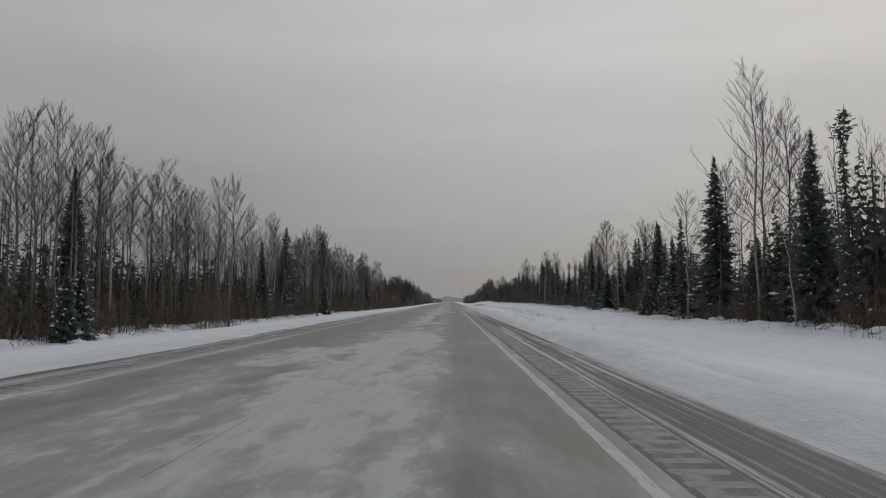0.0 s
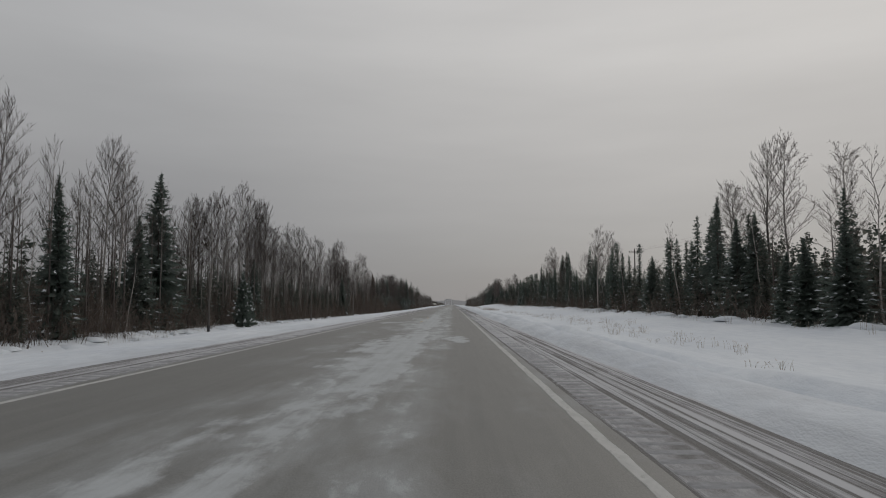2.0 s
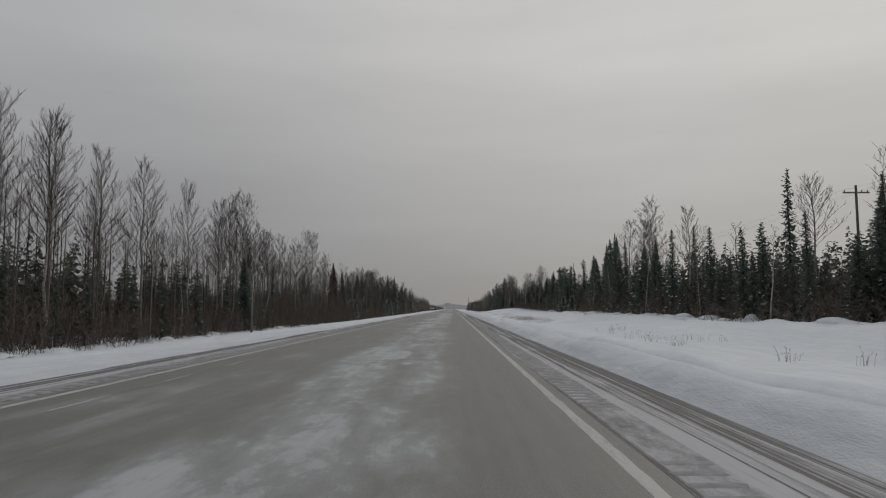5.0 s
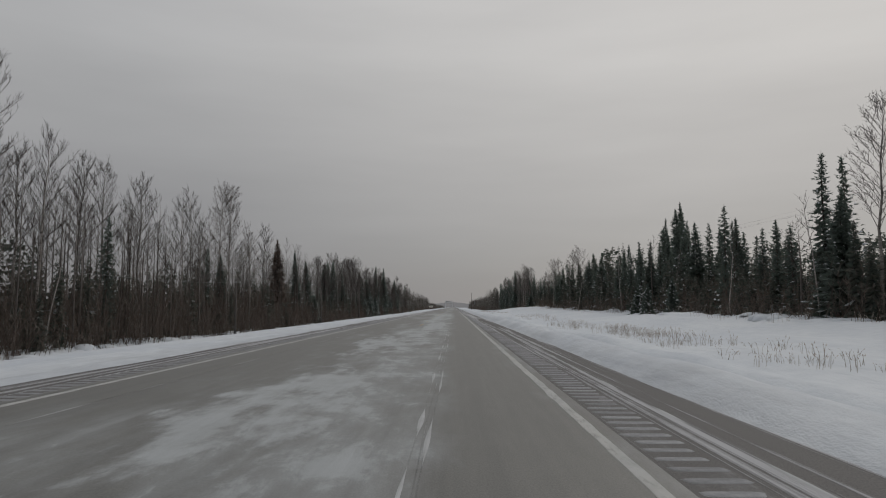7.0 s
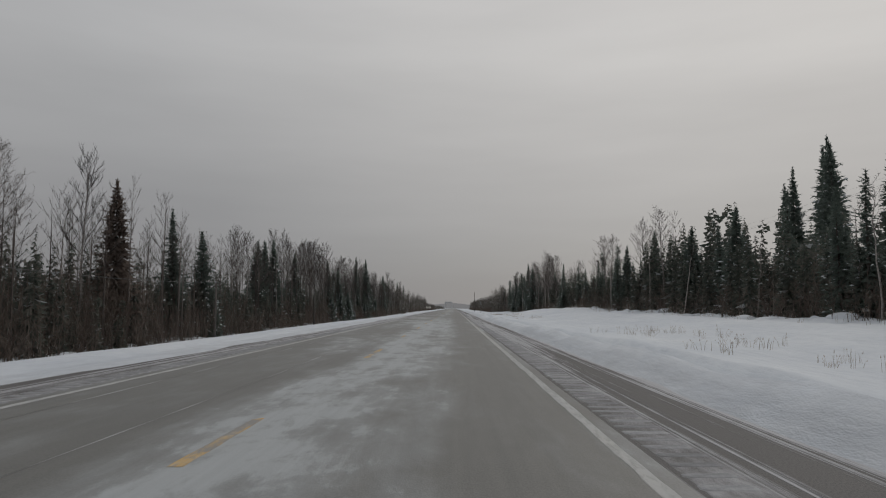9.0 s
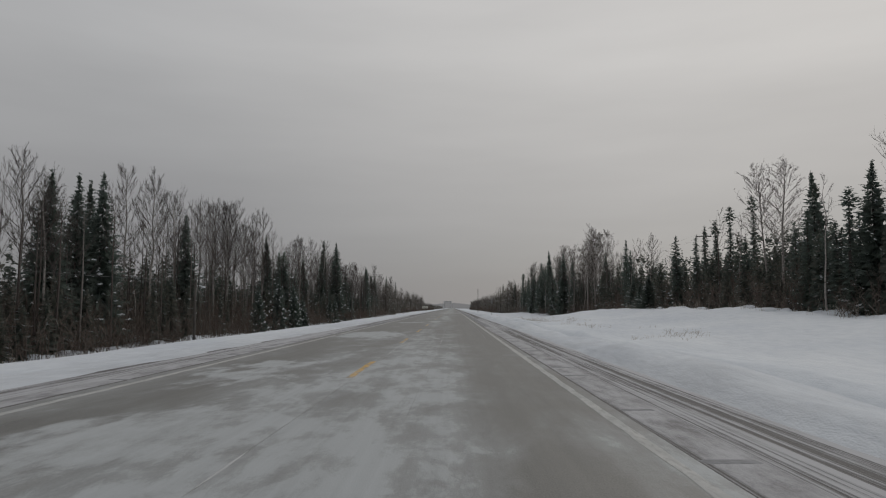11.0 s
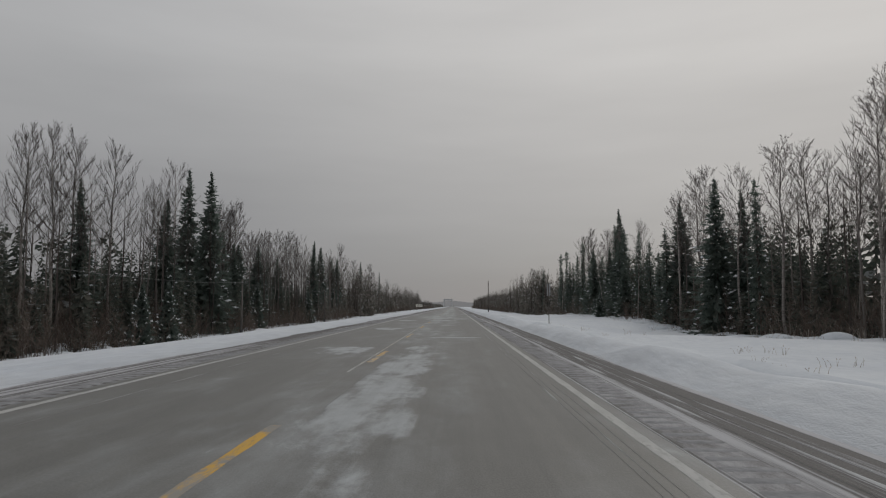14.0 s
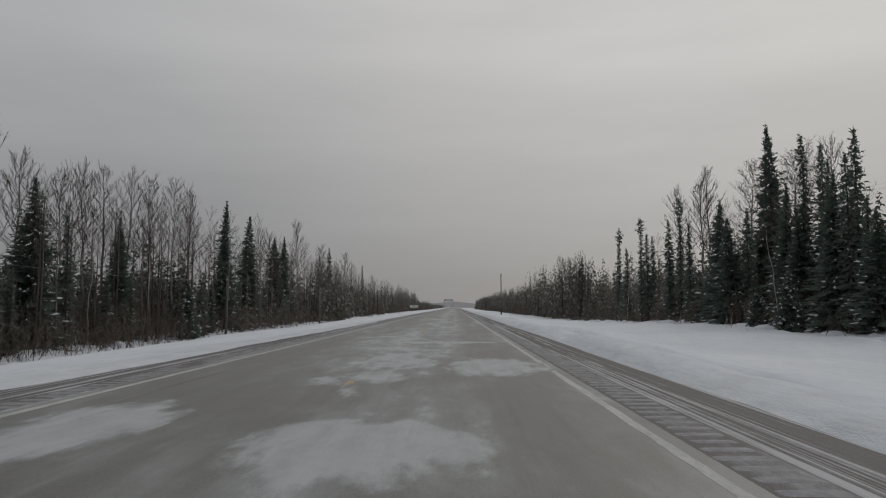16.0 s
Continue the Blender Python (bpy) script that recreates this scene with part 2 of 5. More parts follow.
def make_shoulder():
    """Paved shoulder: a rumble strip, then long wheel ruts of packed, dirty snow with dark asphalt between."""
    m, n, l, b = material("rutted_shoulder", 0.75, 0.25)
    v1, v2, v3 = coords(n, l, (7.0, 0.03, 1)), coords(n, l, (22.0, 0.12, 1)), coords(n, l, (2.4, 0.8, 1))
    rut = noise_node(n, l, v1, 1.0, 4, 0.6, 0.25)
    fine = noise_node(n, l, v2, 1.0, 4, 0.65, 0.3)
    blot = noise_node(n, l, v3, 1.0, 7, 0.7)
    patch = noise_node(n, l, coords(n, l, (0.6, 0.035, 1)), 1.0, 2)
    grain = noise_node(n, l, v3, 40.0, 3)
    s = math_node(n, l, "ADD", math_node(n, l, "MULTIPLY", math_node(n, l, "SUBTRACT", rut, 0.31), 2.5), math_node(n, l, "ADD", math_node(n, l, "MULTIPLY", math_node(n, l, "SUBTRACT", fine, 0.32), 1.5), math_node(n, l, "MULTIPLY", blot, 0.55)))
    s = math_node(n, l, "ADD", s, math_node(n, l, "MULTIPLY", math_node(n, l, "SUBTRACT", patch, 0.5), 0.9))
    co = n.new("ShaderNodeTexCoord")
    sep = n.new("ShaderNodeSeparateXYZ")
    l.new(co.outputs["Object"], sep.inputs[0])
    out = math_node(n, l, "DIVIDE", math_node(n, l, "SUBTRACT", math_node(n, l, "ABSOLUTE", sep.outputs["X"]), 3.9), 1.7)
    lat = ramp_node(n, l, out, [(0.0, (0.28, 0.28, 0.28)), (0.05, (0.44, 0.44, 0.44)), (0.28, (0.44, 0.44, 0.44)), (0.34, (0.58, 0.58, 0.58)), (0.52, (0.54, 0.54, 0.54)), (0.64, (0.42, 0.42, 0.42)), (0.80, (0.40, 0.40, 0.40)), (0.87, (0.36, 0.36, 0.36)), (0.95, (0.85, 0.85, 0.85))])
    even = ramp_node(n, l, out, [(0.02, (0, 0, 0)), (0.05, (1, 1, 1)), (0.29, (1, 1, 1)), (0.34, (0, 0, 0))])
    level = math_node(n, l, "ADD", 0.62, math_node(n, l, "MULTIPLY", blot, 0.95))
    s = math_node(n, l, "ADD", math_node(n, l, "MULTIPLY", s, math_node(n, l, "SUBTRACT", 1.0, even)), math_node(n, l, "MULTIPLY", level, even))
    # the wind has packed more snow on some stretches
    along = n.new("ShaderNodeMapRange")
    along.inputs["From Min"].default_value, along.inputs["From Max"].default_value = 0.0, 450.0
    l.new(sep.outputs["Y"], along.inputs["Value"])
    packed = ramp_node(n, l, along.outputs[0], [(y / 450, (k, k, k)) for y, k in ((0, 0.42), (60, 0.52), (86, 0.80), (112, 0.80), (140, 0.55), (165, 0.50), (195, 0.34), (235, 0.44), (290, 0.62), (335, 0.62), (370, 0.60), (400, 0.38), (450, 0.42))])
    s = math_node(n, l, "ADD", s, math_node(n, l, "ADD", math_node(n, l, "SUBTRACT", lat, 0.5), math_node(n, l, "SUBTRACT", packed, 0.5)))
    cover = n.new("ShaderNodeMapRange")
    cover.interpolation_type = "SMOOTHSTEP"
    cover.inputs["From Min"].default_value, cover.inputs["From Max"].default_value = 0.84, 1.30
    l.new(s, cover.inputs["Value"])
    dark = ramp_node(n, l, grain, [(0.3, (0.075, 0.072, 0.070)), (0.7, (0.155, 0.149, 0.145))])
    col = mix_node(n, l, math_node(n, l, "MULTIPLY", cover.outputs[0], 0.80), dark, (0.50, 0.505, 0.525))
    l.new(col, b.inputs["Base Color"])
    bump(n, l, b, math_node(n, l, "ADD", cover.outputs[0], math_node(n, l, "MULTIPLY", grain, 0.15)), 0.6, 0.03)
    return m


def make_paint(name, colour, wear_lo, wear_hi, hidden=0.3):
    """Road paint, chipped down to the asphalt and dusted with snow."""
    m, n, l, b = material(name, 0.65, 0.3)
    v = coords(n, l, (3.0, 0.5, 1))
    a = noise_node(n, l, v, 1.4, 6, 0.7)
    c = noise_node(n, l, coords(n, l, (0.4, 0.11, 1)), 1.0, 3)
    chip = noise_node(n, l, coords(n, l, (9.0, 2.2, 1)), 1.6, 5, 0.72, 0.6)
    f = math_node(n, l, "ADD", math_node(n, l, "MULTIPLY", a, 0.5), math_node(n, l, "MULTIPLY", c, 0.6))
    wear = n.new("ShaderNodeMapRange")
    wear.inputs["From Min"].default_value, wear.inputs["From Max"].default_value = wear_lo, wear_hi
    l.new(f, wear.inputs["Value"])
    base = mix_node(n, l, math_node(n, l, "MULTIPLY", a, 0.4), colour, (0.25, 0.245, 0.23))
    gone = ramp_node(n, l, math_node(n, l, "ADD", math_node(n, l, "MULTIPLY", chip, 0.7), math_node(n, l, "MULTIPLY", c, 0.3)), [(0.50, (0, 0, 0)), (0.60, (1, 1, 1))])
    base = mix_node(n, l, math_node(n, l, "MULTIPLY", gone, 0.6), base, (0.17, 0.168, 0.155))
    col = mix_node(n, l, math_node(n, l, "MULTIPLY", wear.outputs[0], 0.8), base, (0.44, 0.455, 0.465))
    # patches where packed snow and road dirt lie over the paint
    lie = noise_node(n, l, coords(n, l, (2.6, 0.9, 1)), 1.3, 6, 0.68, 0.3)
    over = ramp_node(n, l, lie, [(0.46, (0, 0, 0)), (0.56, (1, 1, 1))])
    col = mix_node(n, l, math_node(n, l, "MULTIPLY", over, hidden), col, (0.25, 0.255, 0.25))
    l.new(col, b.inputs["Base Color"])
    bump(n, l, b, a, 0.2, 0.01)
    return m


def make_mixed(name, stops, scale=3.0, rough=0.85, stretch=(1, 1, 1), vary=0.35, bump_d=0.02):
    """A grained surface whose shade also differs from one object to the next."""
    m, n, l, b = material(name, rough, 0.2)
    v = coords(n, l, stretch)
    col = ramp_node(n, l, noise_node(n, l, v, scale, 5, 0.65), stops)
    info = n.new("ShaderNodeObjectInfo")
    k = n.new("ShaderNodeMapRange")
    k.inputs["To Min"].default_value, k.inputs["To Max"].default_value = 1 - vary, 1 + vary
    l.new(info.outputs["Random"], k.inputs["Value"])
    sc = n.new("ShaderNodeVectorMath")
    sc.operation = "SCALE"
    l.new(col, sc.inputs[0])
    l.new(k.outputs[0], sc.inputs["Scale"])
    l.new(sc.outputs[0], b.inputs["Base Color"])
    bump(n, l, b, noise_node(n, l, v, scale * 4, 3), 0.3, bump_d)
    return m


def make_island(name, stops, rough=0.85):
    """For masses of small pieces: the shade differs from piece to piece."""
    m, n, l, b = material(name, rough, 0.15)
    g = n.new("ShaderNodeNewGeometry")
    l.new(ramp_node(n, l, g.outputs["Random Per Island"], stops), b.inputs["Base Color"])
    return m


def let_light_through(m, share):
    """Needles pass on part of the light that falls on them."""
    n, l = m.node_tree.nodes, m.node_tree.links
    b, out = n["Principled BSDF"], n["Material Output"]
    t = n.new("ShaderNodeBsdfTranslucent")
    l.new(b.inputs["Base Color"].links[0].from_socket, t.inputs["Color"])
    x = n.new("ShaderNodeMixShader")
    x.inputs[0].default_value = share
    l.new(b.outputs[0], x.inputs[1])
    l.new(t.outputs[0], x.inputs[2])
    l.new(x.outputs[0], out.inputs[0])


M_SNOW = make_snow()
M_ROAD = make_road("snow_dusted_asphalt")
M_SHOULDER = make_shoulder()
M_WHITE = make_paint("white_road_paint", (0.49, 0.492, 0.475), 0.48, 0.74)
M_YELLOW = make_paint("yellow_road_paint", (0.66, 0.37, 0.02), 0.50, 0.70, 0.9)
M_FADED = make_paint("faded_road_paint", (0.36, 0.31, 0.19), 0.40, 0.60, 0.75)


def make_needles():
    """Dark needles dusted with frost."""
    m, n, l, b = material("spruce_needles", 0.85, 0.25)
    v = coords(n, l, (1, 1, 1))
    col = ramp_node(n, l, noise_node(n, l, v, 2.5, 5, 0.65), [(0.3, (0.092, 0.120, 0.102)), (0.55, (0.132, 0.162, 0.138)), (0.75, (0.18, 0.208, 0.178))])
    frost = ramp_node(n, l, noise_node(n, l, v, 11.0, 4, 0.7), [(0.52, (0, 0, 0)), (0.66, (1, 1, 1))])
    patch = ramp_node(n, l, noise_node(n, l, v, 0.9, 3), [(0.38, (0.15, 0.15, 0.15)), (0.6, (0.7, 0.7, 0.7))])
    f = math_node(n, l, "MULTIPLY", frost, patch)
    l.new(mix_node(n, l, f, col, (0.34, 0.37, 0.365)), b.inputs["Base Color"])
    return m


M_NEEDLE = make_needles()
M_DEAD = make_mixed("dead_needles", [(0.3, (0.088, 0.068, 0.057)), (0.7, (0.165, 0.130, 0.108))], 3, 0.9)
M_BOUGHSNOW = make_mixed("bough_snow", [(0.3, (0.60, 0.63, 0.66)), (0.7, (0.76, 0.78, 0.80))], 6, 0.75, (1, 1, 1), 0.08)
M_SPRUCE_BARK = make_mixed("spruce_bark", [(0.3, (0.06, 0.05, 0.045)), (0.7, (0.13, 0.112, 0.10))], 6, 0.9, (1, 1, 0.3))
M_ASPEN_BARK = make_mixed("aspen_bark", [(0.3, (0.11, 0.098, 0.088)), (0.5, (0.21, 0.195, 0.178)), (0.72, (0.33, 0.31, 0.29))], 4, 0.85, (1, 1, 0.5))
M_BIRCH_BARK = make_mixed("birch_bark", [(0.34, (0.06, 0.05, 0.046)), (0.42, (0.26, 0.235, 0.215)), (0.7, (0.42, 0.39, 0.365))], 5, 0.8, (0.6, 0.6, 2.2))
M_TWIG = make_mixed("bare_twigs", [(0.3, (0.052, 0.043, 0.040)), (0.7, (0.108, 0.092, 0.086))], 3, 0.85)
M_TWIG_PALE = make_mixed("frosted_twigs", [(0.3, (0.12, 0.10, 0.092)), (0.7, (0.26, 0.235, 0.22))], 3, 0.85)
M_BRUSH = make_island("brush_stems", [(0.0, (0.090, 0.070, 0.058)), (0.5, (0.136, 0.109, 0.091)), (0.9, (0.195, 0.163, 0.14)), (1.0, (0.30, 0.27, 0.24))])
M_WOODS = make_island("distant_needles", [(0.0, (0.088, 0.108, 0.092)), (0.6, (0.135, 0.150, 0.126)), (0.88, (0.20, 0.190, 0.164)), (0.95, (0.22, 0.225, 0.21)), (1.0, (0.52, 0.55, 0.56))])
M_WOODTWIG = make_island("distant_twigs", [(0.0, (0.06, 0.050, 0.045)), (0.6, (0.125, 0.108, 0.098)), (1.0, (0.22, 0.20, 0.185))])
# Paler, greyer than M_WOODS: distance haze put into the colour, besides browner mixed woods
M_HAZED_FARWOODS = make_island("hazed_mixed_foliage", [(0.0, (0.115, 0.118, 0.104)), (0.5, (0.18, 0.172, 0.152)), (0.85, (0.24, 0.218, 0.195)), (1.0, (0.42, 0.42, 0.41))])
for needles in (M_NEEDLE, M_WOODS, M_HAZED_FARWOODS):
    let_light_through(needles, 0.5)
M_STRAW = make_island("dry_weeds", [(0.0, (0.26, 0.225, 0.19)), (1.0, (0.50, 0.455, 0.40))])
M_POLE = make_mixed("weathered_pole", [(0.3, (0.09, 0.080, 0.072)), (0.7, (0.20, 0.185, 0.17))], 5, 0.9, (1, 1, 0.15))
M_STEEL = make_mixed("galvanised_steel", [(0.3, (0.22, 0.225, 0.23)), (0.7, (0.36, 0.365, 0.37))], 3, 0.6, (1, 1, 1), 0.1)
M_WIRE = make_mixed("cable", [(0.3, (0.10, 0.10, 0.10)), (0.7, (0.2, 0.2, 0.2))], 2, 0.6)
M_SIGN = make_mixed("sign_face", [(0.3, (0.62, 0.60, 0.52)), (0.7, (0.74, 0.72, 0.64))], 1.5, 0.6, (1, 1, 1), 0.05)
M_DARK = make_mixed("dark_bars", [(0.3, (0.05, 0.05, 0.05)), (0.7, (0.08, 0.08, 0.08))], 2, 0.7)
# the bridge's light tone has the haze of distance put into its colour
M_BRIDGE = make_mixed("hazed_bridge_paint", [(0.3, (0.42, 0.43, 0.435)), (0.7, (0.55, 0.56, 0.565))], 0.8, 0.7, (1, 1, 1), 0.1)


# ------------------------------------------------------------------ mesh helpers
class Build:
    """Collects vertices and faces for one mesh."""

    def __init__(self):
        self.v, self.f = [], []

    def tri(self, a, b, c):
        i = len(self.v)
        self.v += [tuple(a), tuple(b), tuple(c)]
        self.f.append((i, i + 1, i + 2))

    def quad(self, a, b, c, d):
        i = len(self.v)
        self.v += [tuple(a), tuple(b), tuple(c), tuple(d)]
        self.f.append((i, i + 1, i + 2, i + 3))

    def tube(self, pts, radii, sides=3, closed=True):
        """A tapering limb along pts; a last radius of 0 ends in a point."""
        rings = []
        for i, p in enumerate(pts):
            p = Vector(p)
            d = Vector(pts[min(i + 1, len(pts) - 1)]) - Vector(pts[max(i - 1, 0)])
            d.normalize()
            side = d.cross(Vector((0.31, 0.95, 0.05))).normalized()
            up = d.cross(side)
            if radii[i] == 0:
                self.v.append(tuple(p))
                rings.append([len(self.v) - 1])
                continue
            ring = []
            for k in range(sides):
                a = 2 * math.pi * k / sides
                self.v.append(tuple(p + (side * math.cos(a) + up * math.sin(a)) * radii[i]))
                ring.append(len(self.v) - 1)
            rings.append(ring)
        for a, b in zip(rings, rings[1:]):
            if len(b) == 1:
                self.f += [(a[k], a[(k + 1) % sides], b[0]) for k in range(sides)]
            else:
                self.f += [(a[k], a[(k + 1) % sides], b[(k + 1) % sides], b[k]) for k in range(sides)]
        if closed:
            for ring in (rings[0][::-1], rings[-1]):
                if len(ring) > 2:
                    self.f.append(tuple(ring))

    def blade(self, a, b, r):
        """A fine twig: two crossed slivers that meet in a point."""
        a, b = Vector(a), Vector(b)
        d = (b - a).normalized()
        side = d.cross(Vector((0.31, 0.95, 0.05))).normalized() * r
        up = d.cross(side)
        self.tri(a - side, a + side, b)
        self.tri(a - up, a + up, b)

    def box(self, x0, y0, z0, x1, y1, z1):
        i = len(self.v)
        self.v += [(x, y, z) for z in (z0, z1) for x, y in ((x0, y0), (x1, y0), (x1, y1), (x0, y1))]
        self.f += [tuple(i + k for k in q) for q in ((3, 2, 1, 0), (4, 5, 6, 7), (0, 1, 5, 4), (1, 2, 6, 5), (2, 3, 7, 6), (3, 0, 4, 7))]

    def mesh(self, name, mat, smooth=False):
        me = bpy.data.meshes.new(name)
        me.from_pydata(self.v, [], self.f)
        me.materials.append(mat)
        if smooth:
            me.polygons.foreach_set("use_smooth", [True] * len(me.polygons))
        me.update()
        return me

    def arrays(self):
        """Vertices and triangles, for scattering."""
        t = []
        for q in self.f:
            t += [(q[0], q[k], q[k + 1]) for k in range(1, len(q) - 1)]
        return np.array(self.v, float), np.array(t, int)


def part(name, me, parent, label=""):
    ob = new(name, me)
    ob.parent = parent
    return tagged(ob, label)


def scatter(name, templates, rows, mat):
    """One mesh out of many turned, scaled copies. rows: template number, x, y, z, turn, scale across, scale up."""
    vs, ts, base = [], [], 0
    for k, x, y, z, turn, s, h in rows:
        v, t = templates[k]
        c, d = math.cos(turn), math.sin(turn)
        w = np.empty_like(v)
        w[:, 0] = (v[:, 0] * c - v[:, 1] * d) * s + x
        w[:, 1] = (v[:, 0] * d + v[:, 1] * c) * s + y
        w[:, 2] = v[:, 2] * h + z
        vs.append(w)
        ts.append(t + base)
        base += len(v)
    v, t = np.concatenate(vs), np.concatenate(ts)
    me = bpy.data.meshes.new(name)
    me.vertices.add(len(v))
    me.vertices.foreach_set("co", v.ravel())
    me.loops.add(t.size)
    me.loops.foreach_set("vertex_index", t.ravel().astype(np.int32))
    me.polygons.add(len(t))
    me.polygons.foreach_set("loop_start", np.arange(0, t.size, 3, dtype=np.int32))
    me.polygons.foreach_set("loop_total", np.full(len(t), 3, dtype=np.int32))
    me.materials.append(mat)
    me.update(calc_edges=True)
    return new(name, me)


def lerp_table(table, x):
    if x <= table[0][0]:
        return table[0][1]
    for (a, va), (b, vb) in zip(table, table[1:]):
        if x <= b:
            k = (x - a) / (b - a)
            k = k * k * (3 - 2 * k)
            return va + (vb - va) * k
    return table[-1][1]


# ------------------------------------------------------------------ ground
EDGE_L, EDGE_R = -4.75, 5.35                     # where the shoulders end under the snow
RIGHT_Z = [(0, -0.35), (64, -0.35), (96, 0.05), (117, 0.1), (213, 0.45), (277, 0.5), (356, 1.05), (374, 0.95), (396, -0.15), (424, -1.1), (434, -1.2), (446, -0.65), (464, -0.15), (482, -0.25), (520, -0.9), (553, -1.4), (745, -1.2)]
LEFT_Z = [(0, -1.15), (138, -1.2), (202, -1.5), (277, -1.8), (372, -1.7), (532, -1.4), (745, -1.0)]


def ground_z(x, y):
    """Height of the snow: a ploughed bank at either edge, a shallow ditch, then the floor of the woods."""
    if EDGE_L <= x <= EDGE_R:
        return -0.10
    n1 = noise.noise((x * 0.16, y * 0.05, 3.1))
    n2 = noise.noise((x * 0.7, y * 0.28, 7.7))
    n3 = noise.noise((x * 2.3, y * 1.1, 1.2))
    if x > 0:
        d, t = x - EDGE_R, lerp_table(RIGHT_Z, y)
        k = min(1, max(0, d / 16.8))
        z = t * k * k * (3 - 2 * k) - 0.35 * math.sin(math.pi * min(1, max(0, (d - 1.5) / 12))) * (1 if t > -0.5 else 0.6)
        bank = 0.24 * math.exp(-((d - 0.95) / 0.65) ** 2) - 0.40 * math.exp(-((d - 2.3 - 0.25 * n1) / 0.42) ** 2) + 0.12 * math.exp(-((d - 3.1) / 0.5) ** 2)
    else:
        d, t = EDGE_L - x, lerp_table(LEFT_Z, y)
        k = min(1, max(0, (d - 2.6) / 14.2))
        z = t * k * k * (3 - 2 * k)
        bank = lerp_table([(0, 0.12), (60, 0.05), (190, 0.02), (600, 0.0)], y) * math.exp(-((d - 2.4) / 1.4) ** 2) - 0.5 * math.exp(-((d - 14.8) / 2.6) ** 2)
    rim = min(1, d / 0.5)
    calm = 1.0 if x > 0 else min(1.0, 0.4 + max(0, d - 6) / 12)
    if x < 0:
        z -= 0.10 * min(1, d / 4)
    z += (0.10 * noise.noise((0.5, y * 0.30, 2.0)) + 0.05 * noise.noise((x, y * 1.3, 6.0))) * max(0, 1 - d / 1.1)
    z += 0.10 * rim * noise.noise((x * 1.9, y * 0.02, 5.5)) * max(0, 1 - d / 9)
    z += bank * (1 + 0.5 * n2) + rim * calm * (0.26 * n1 * min(1, d / 3) + 0.09 * n2 + 0.02 * n3)
    if abs(x) > 20 and abs(x) < 90:
        z += 0.25 * max(0, n2) + 0.12 * n3
    return z - 0.10 * max(0, 1 - d / 0.35) + 0.03


def build_ground():
    xs = [-3000, -1200, -500, -220, -120, -80, -60, -48, -40, -34, -30]
    xs += [-28 + 0.8 * k for k in range(23)] + [-9.8 + 0.35 * k for k in range(14)] + [EDGE_L, EDGE_L + 0.3, 0, EDGE_R - 0.3, EDGE_R]
    xs += [EDGE_R + 0.3 * k for k in range(1, 14)] + [9.7 + 0.7 * k for k in range(25)] + [28, 30, 34, 40, 48, 60, 80, 120, 220, 500, 1200, 3000]
    xs = sorted(set(round(x, 3) for x in xs))
    ys = [-900, -300, -100, -50, -20] + [-10 + 1.1 * k for k in range(490)] + [532 + 6 * k for k in range(46)] + [820, 860, 920, 1000, 1100, 1250, 1500, 2000, 3000, 4500]
    v = [(x, y, ground_z(x, y)) for y in ys for x in xs]
    w = len(xs)
    f = [(j * w + i, j * w + i + 1, (j + 1) * w + i + 1, (j + 1) * w + i) for j in range(len(ys) - 1) for i in range(w - 1)]
    me = bpy.data.meshes.new("ground")
    me.from_pydata(v, [], f)
    me.materials.append(M_SNOW)
    me.polygons.foreach_set("use_smooth", [True] * len(f))
    tagged(new("ground", me), "snow-covered roadside ground with ploughed banks and shallow ditches", "ground", kind="structure")


def strip(name, x0, x1, y0, y1, z, mat, label, category, crown=0.0, step=40.0, nx=8, thick=0.06):
    """A slab of road surface of some thickness."""
    b = Build()
    ys = [y0 + (y1 - y0) * k / max(1, round((y1 - y0) / step)) for k in range(max(1, round((y1 - y0) / step)) + 1)]
    xs = [x0 + (x1 - x0) * k / nx for k in range(nx + 1)]
    b.v = [(x, y, z - crown * abs(x)) for y in ys for x in xs]
    w = nx + 1
    b.f = [(j * w + i, j * w + i + 1, (j + 1) * w + i + 1, (j + 1) * w + i) for j in range(len(ys) - 1) for i in range(nx)]
    base = len(b.v)
    for xx in (x0, x1):
        for yy in ys:
            b.v += [(xx, yy, z - crown * abs(xx)), (xx, yy, z - thick - crown * abs(xx))]
    m = len(ys)
    for s in range(2):
        for j in range(m - 1):
            o = base + s * 2 * m + 2 * j
            q = (o, o + 1, o + 3, o + 2)
            b.f.append(q if s else q[::-1])
    return tagged(new(name, b.mesh(name, mat)), label, category, kind="structure")


ROAD_END = 1600.0
build_ground()
road = strip("road", -3.9, 3.9, -120, ROAD_END, 0.0, M_ROAD, "grey two-lane asphalt highway streaked with blown snow", "road")
strip("shoulder_left", -5.3, -3.902, -120, ROAD_END, 0.0, M_SHOULDER, "narrow paved shoulder covered in rutted dirty snow", "road shoulder", nx=3)
strip("shoulder_right", 3.902, 5.7, -120, ROAD_END, 0.0, M_SHOULDER, "paved shoulder with long ruts of packed dirty snow", "road shoulder", nx=3)


# ------------------------------------------------------------------ trees
rng = random.Random(11)


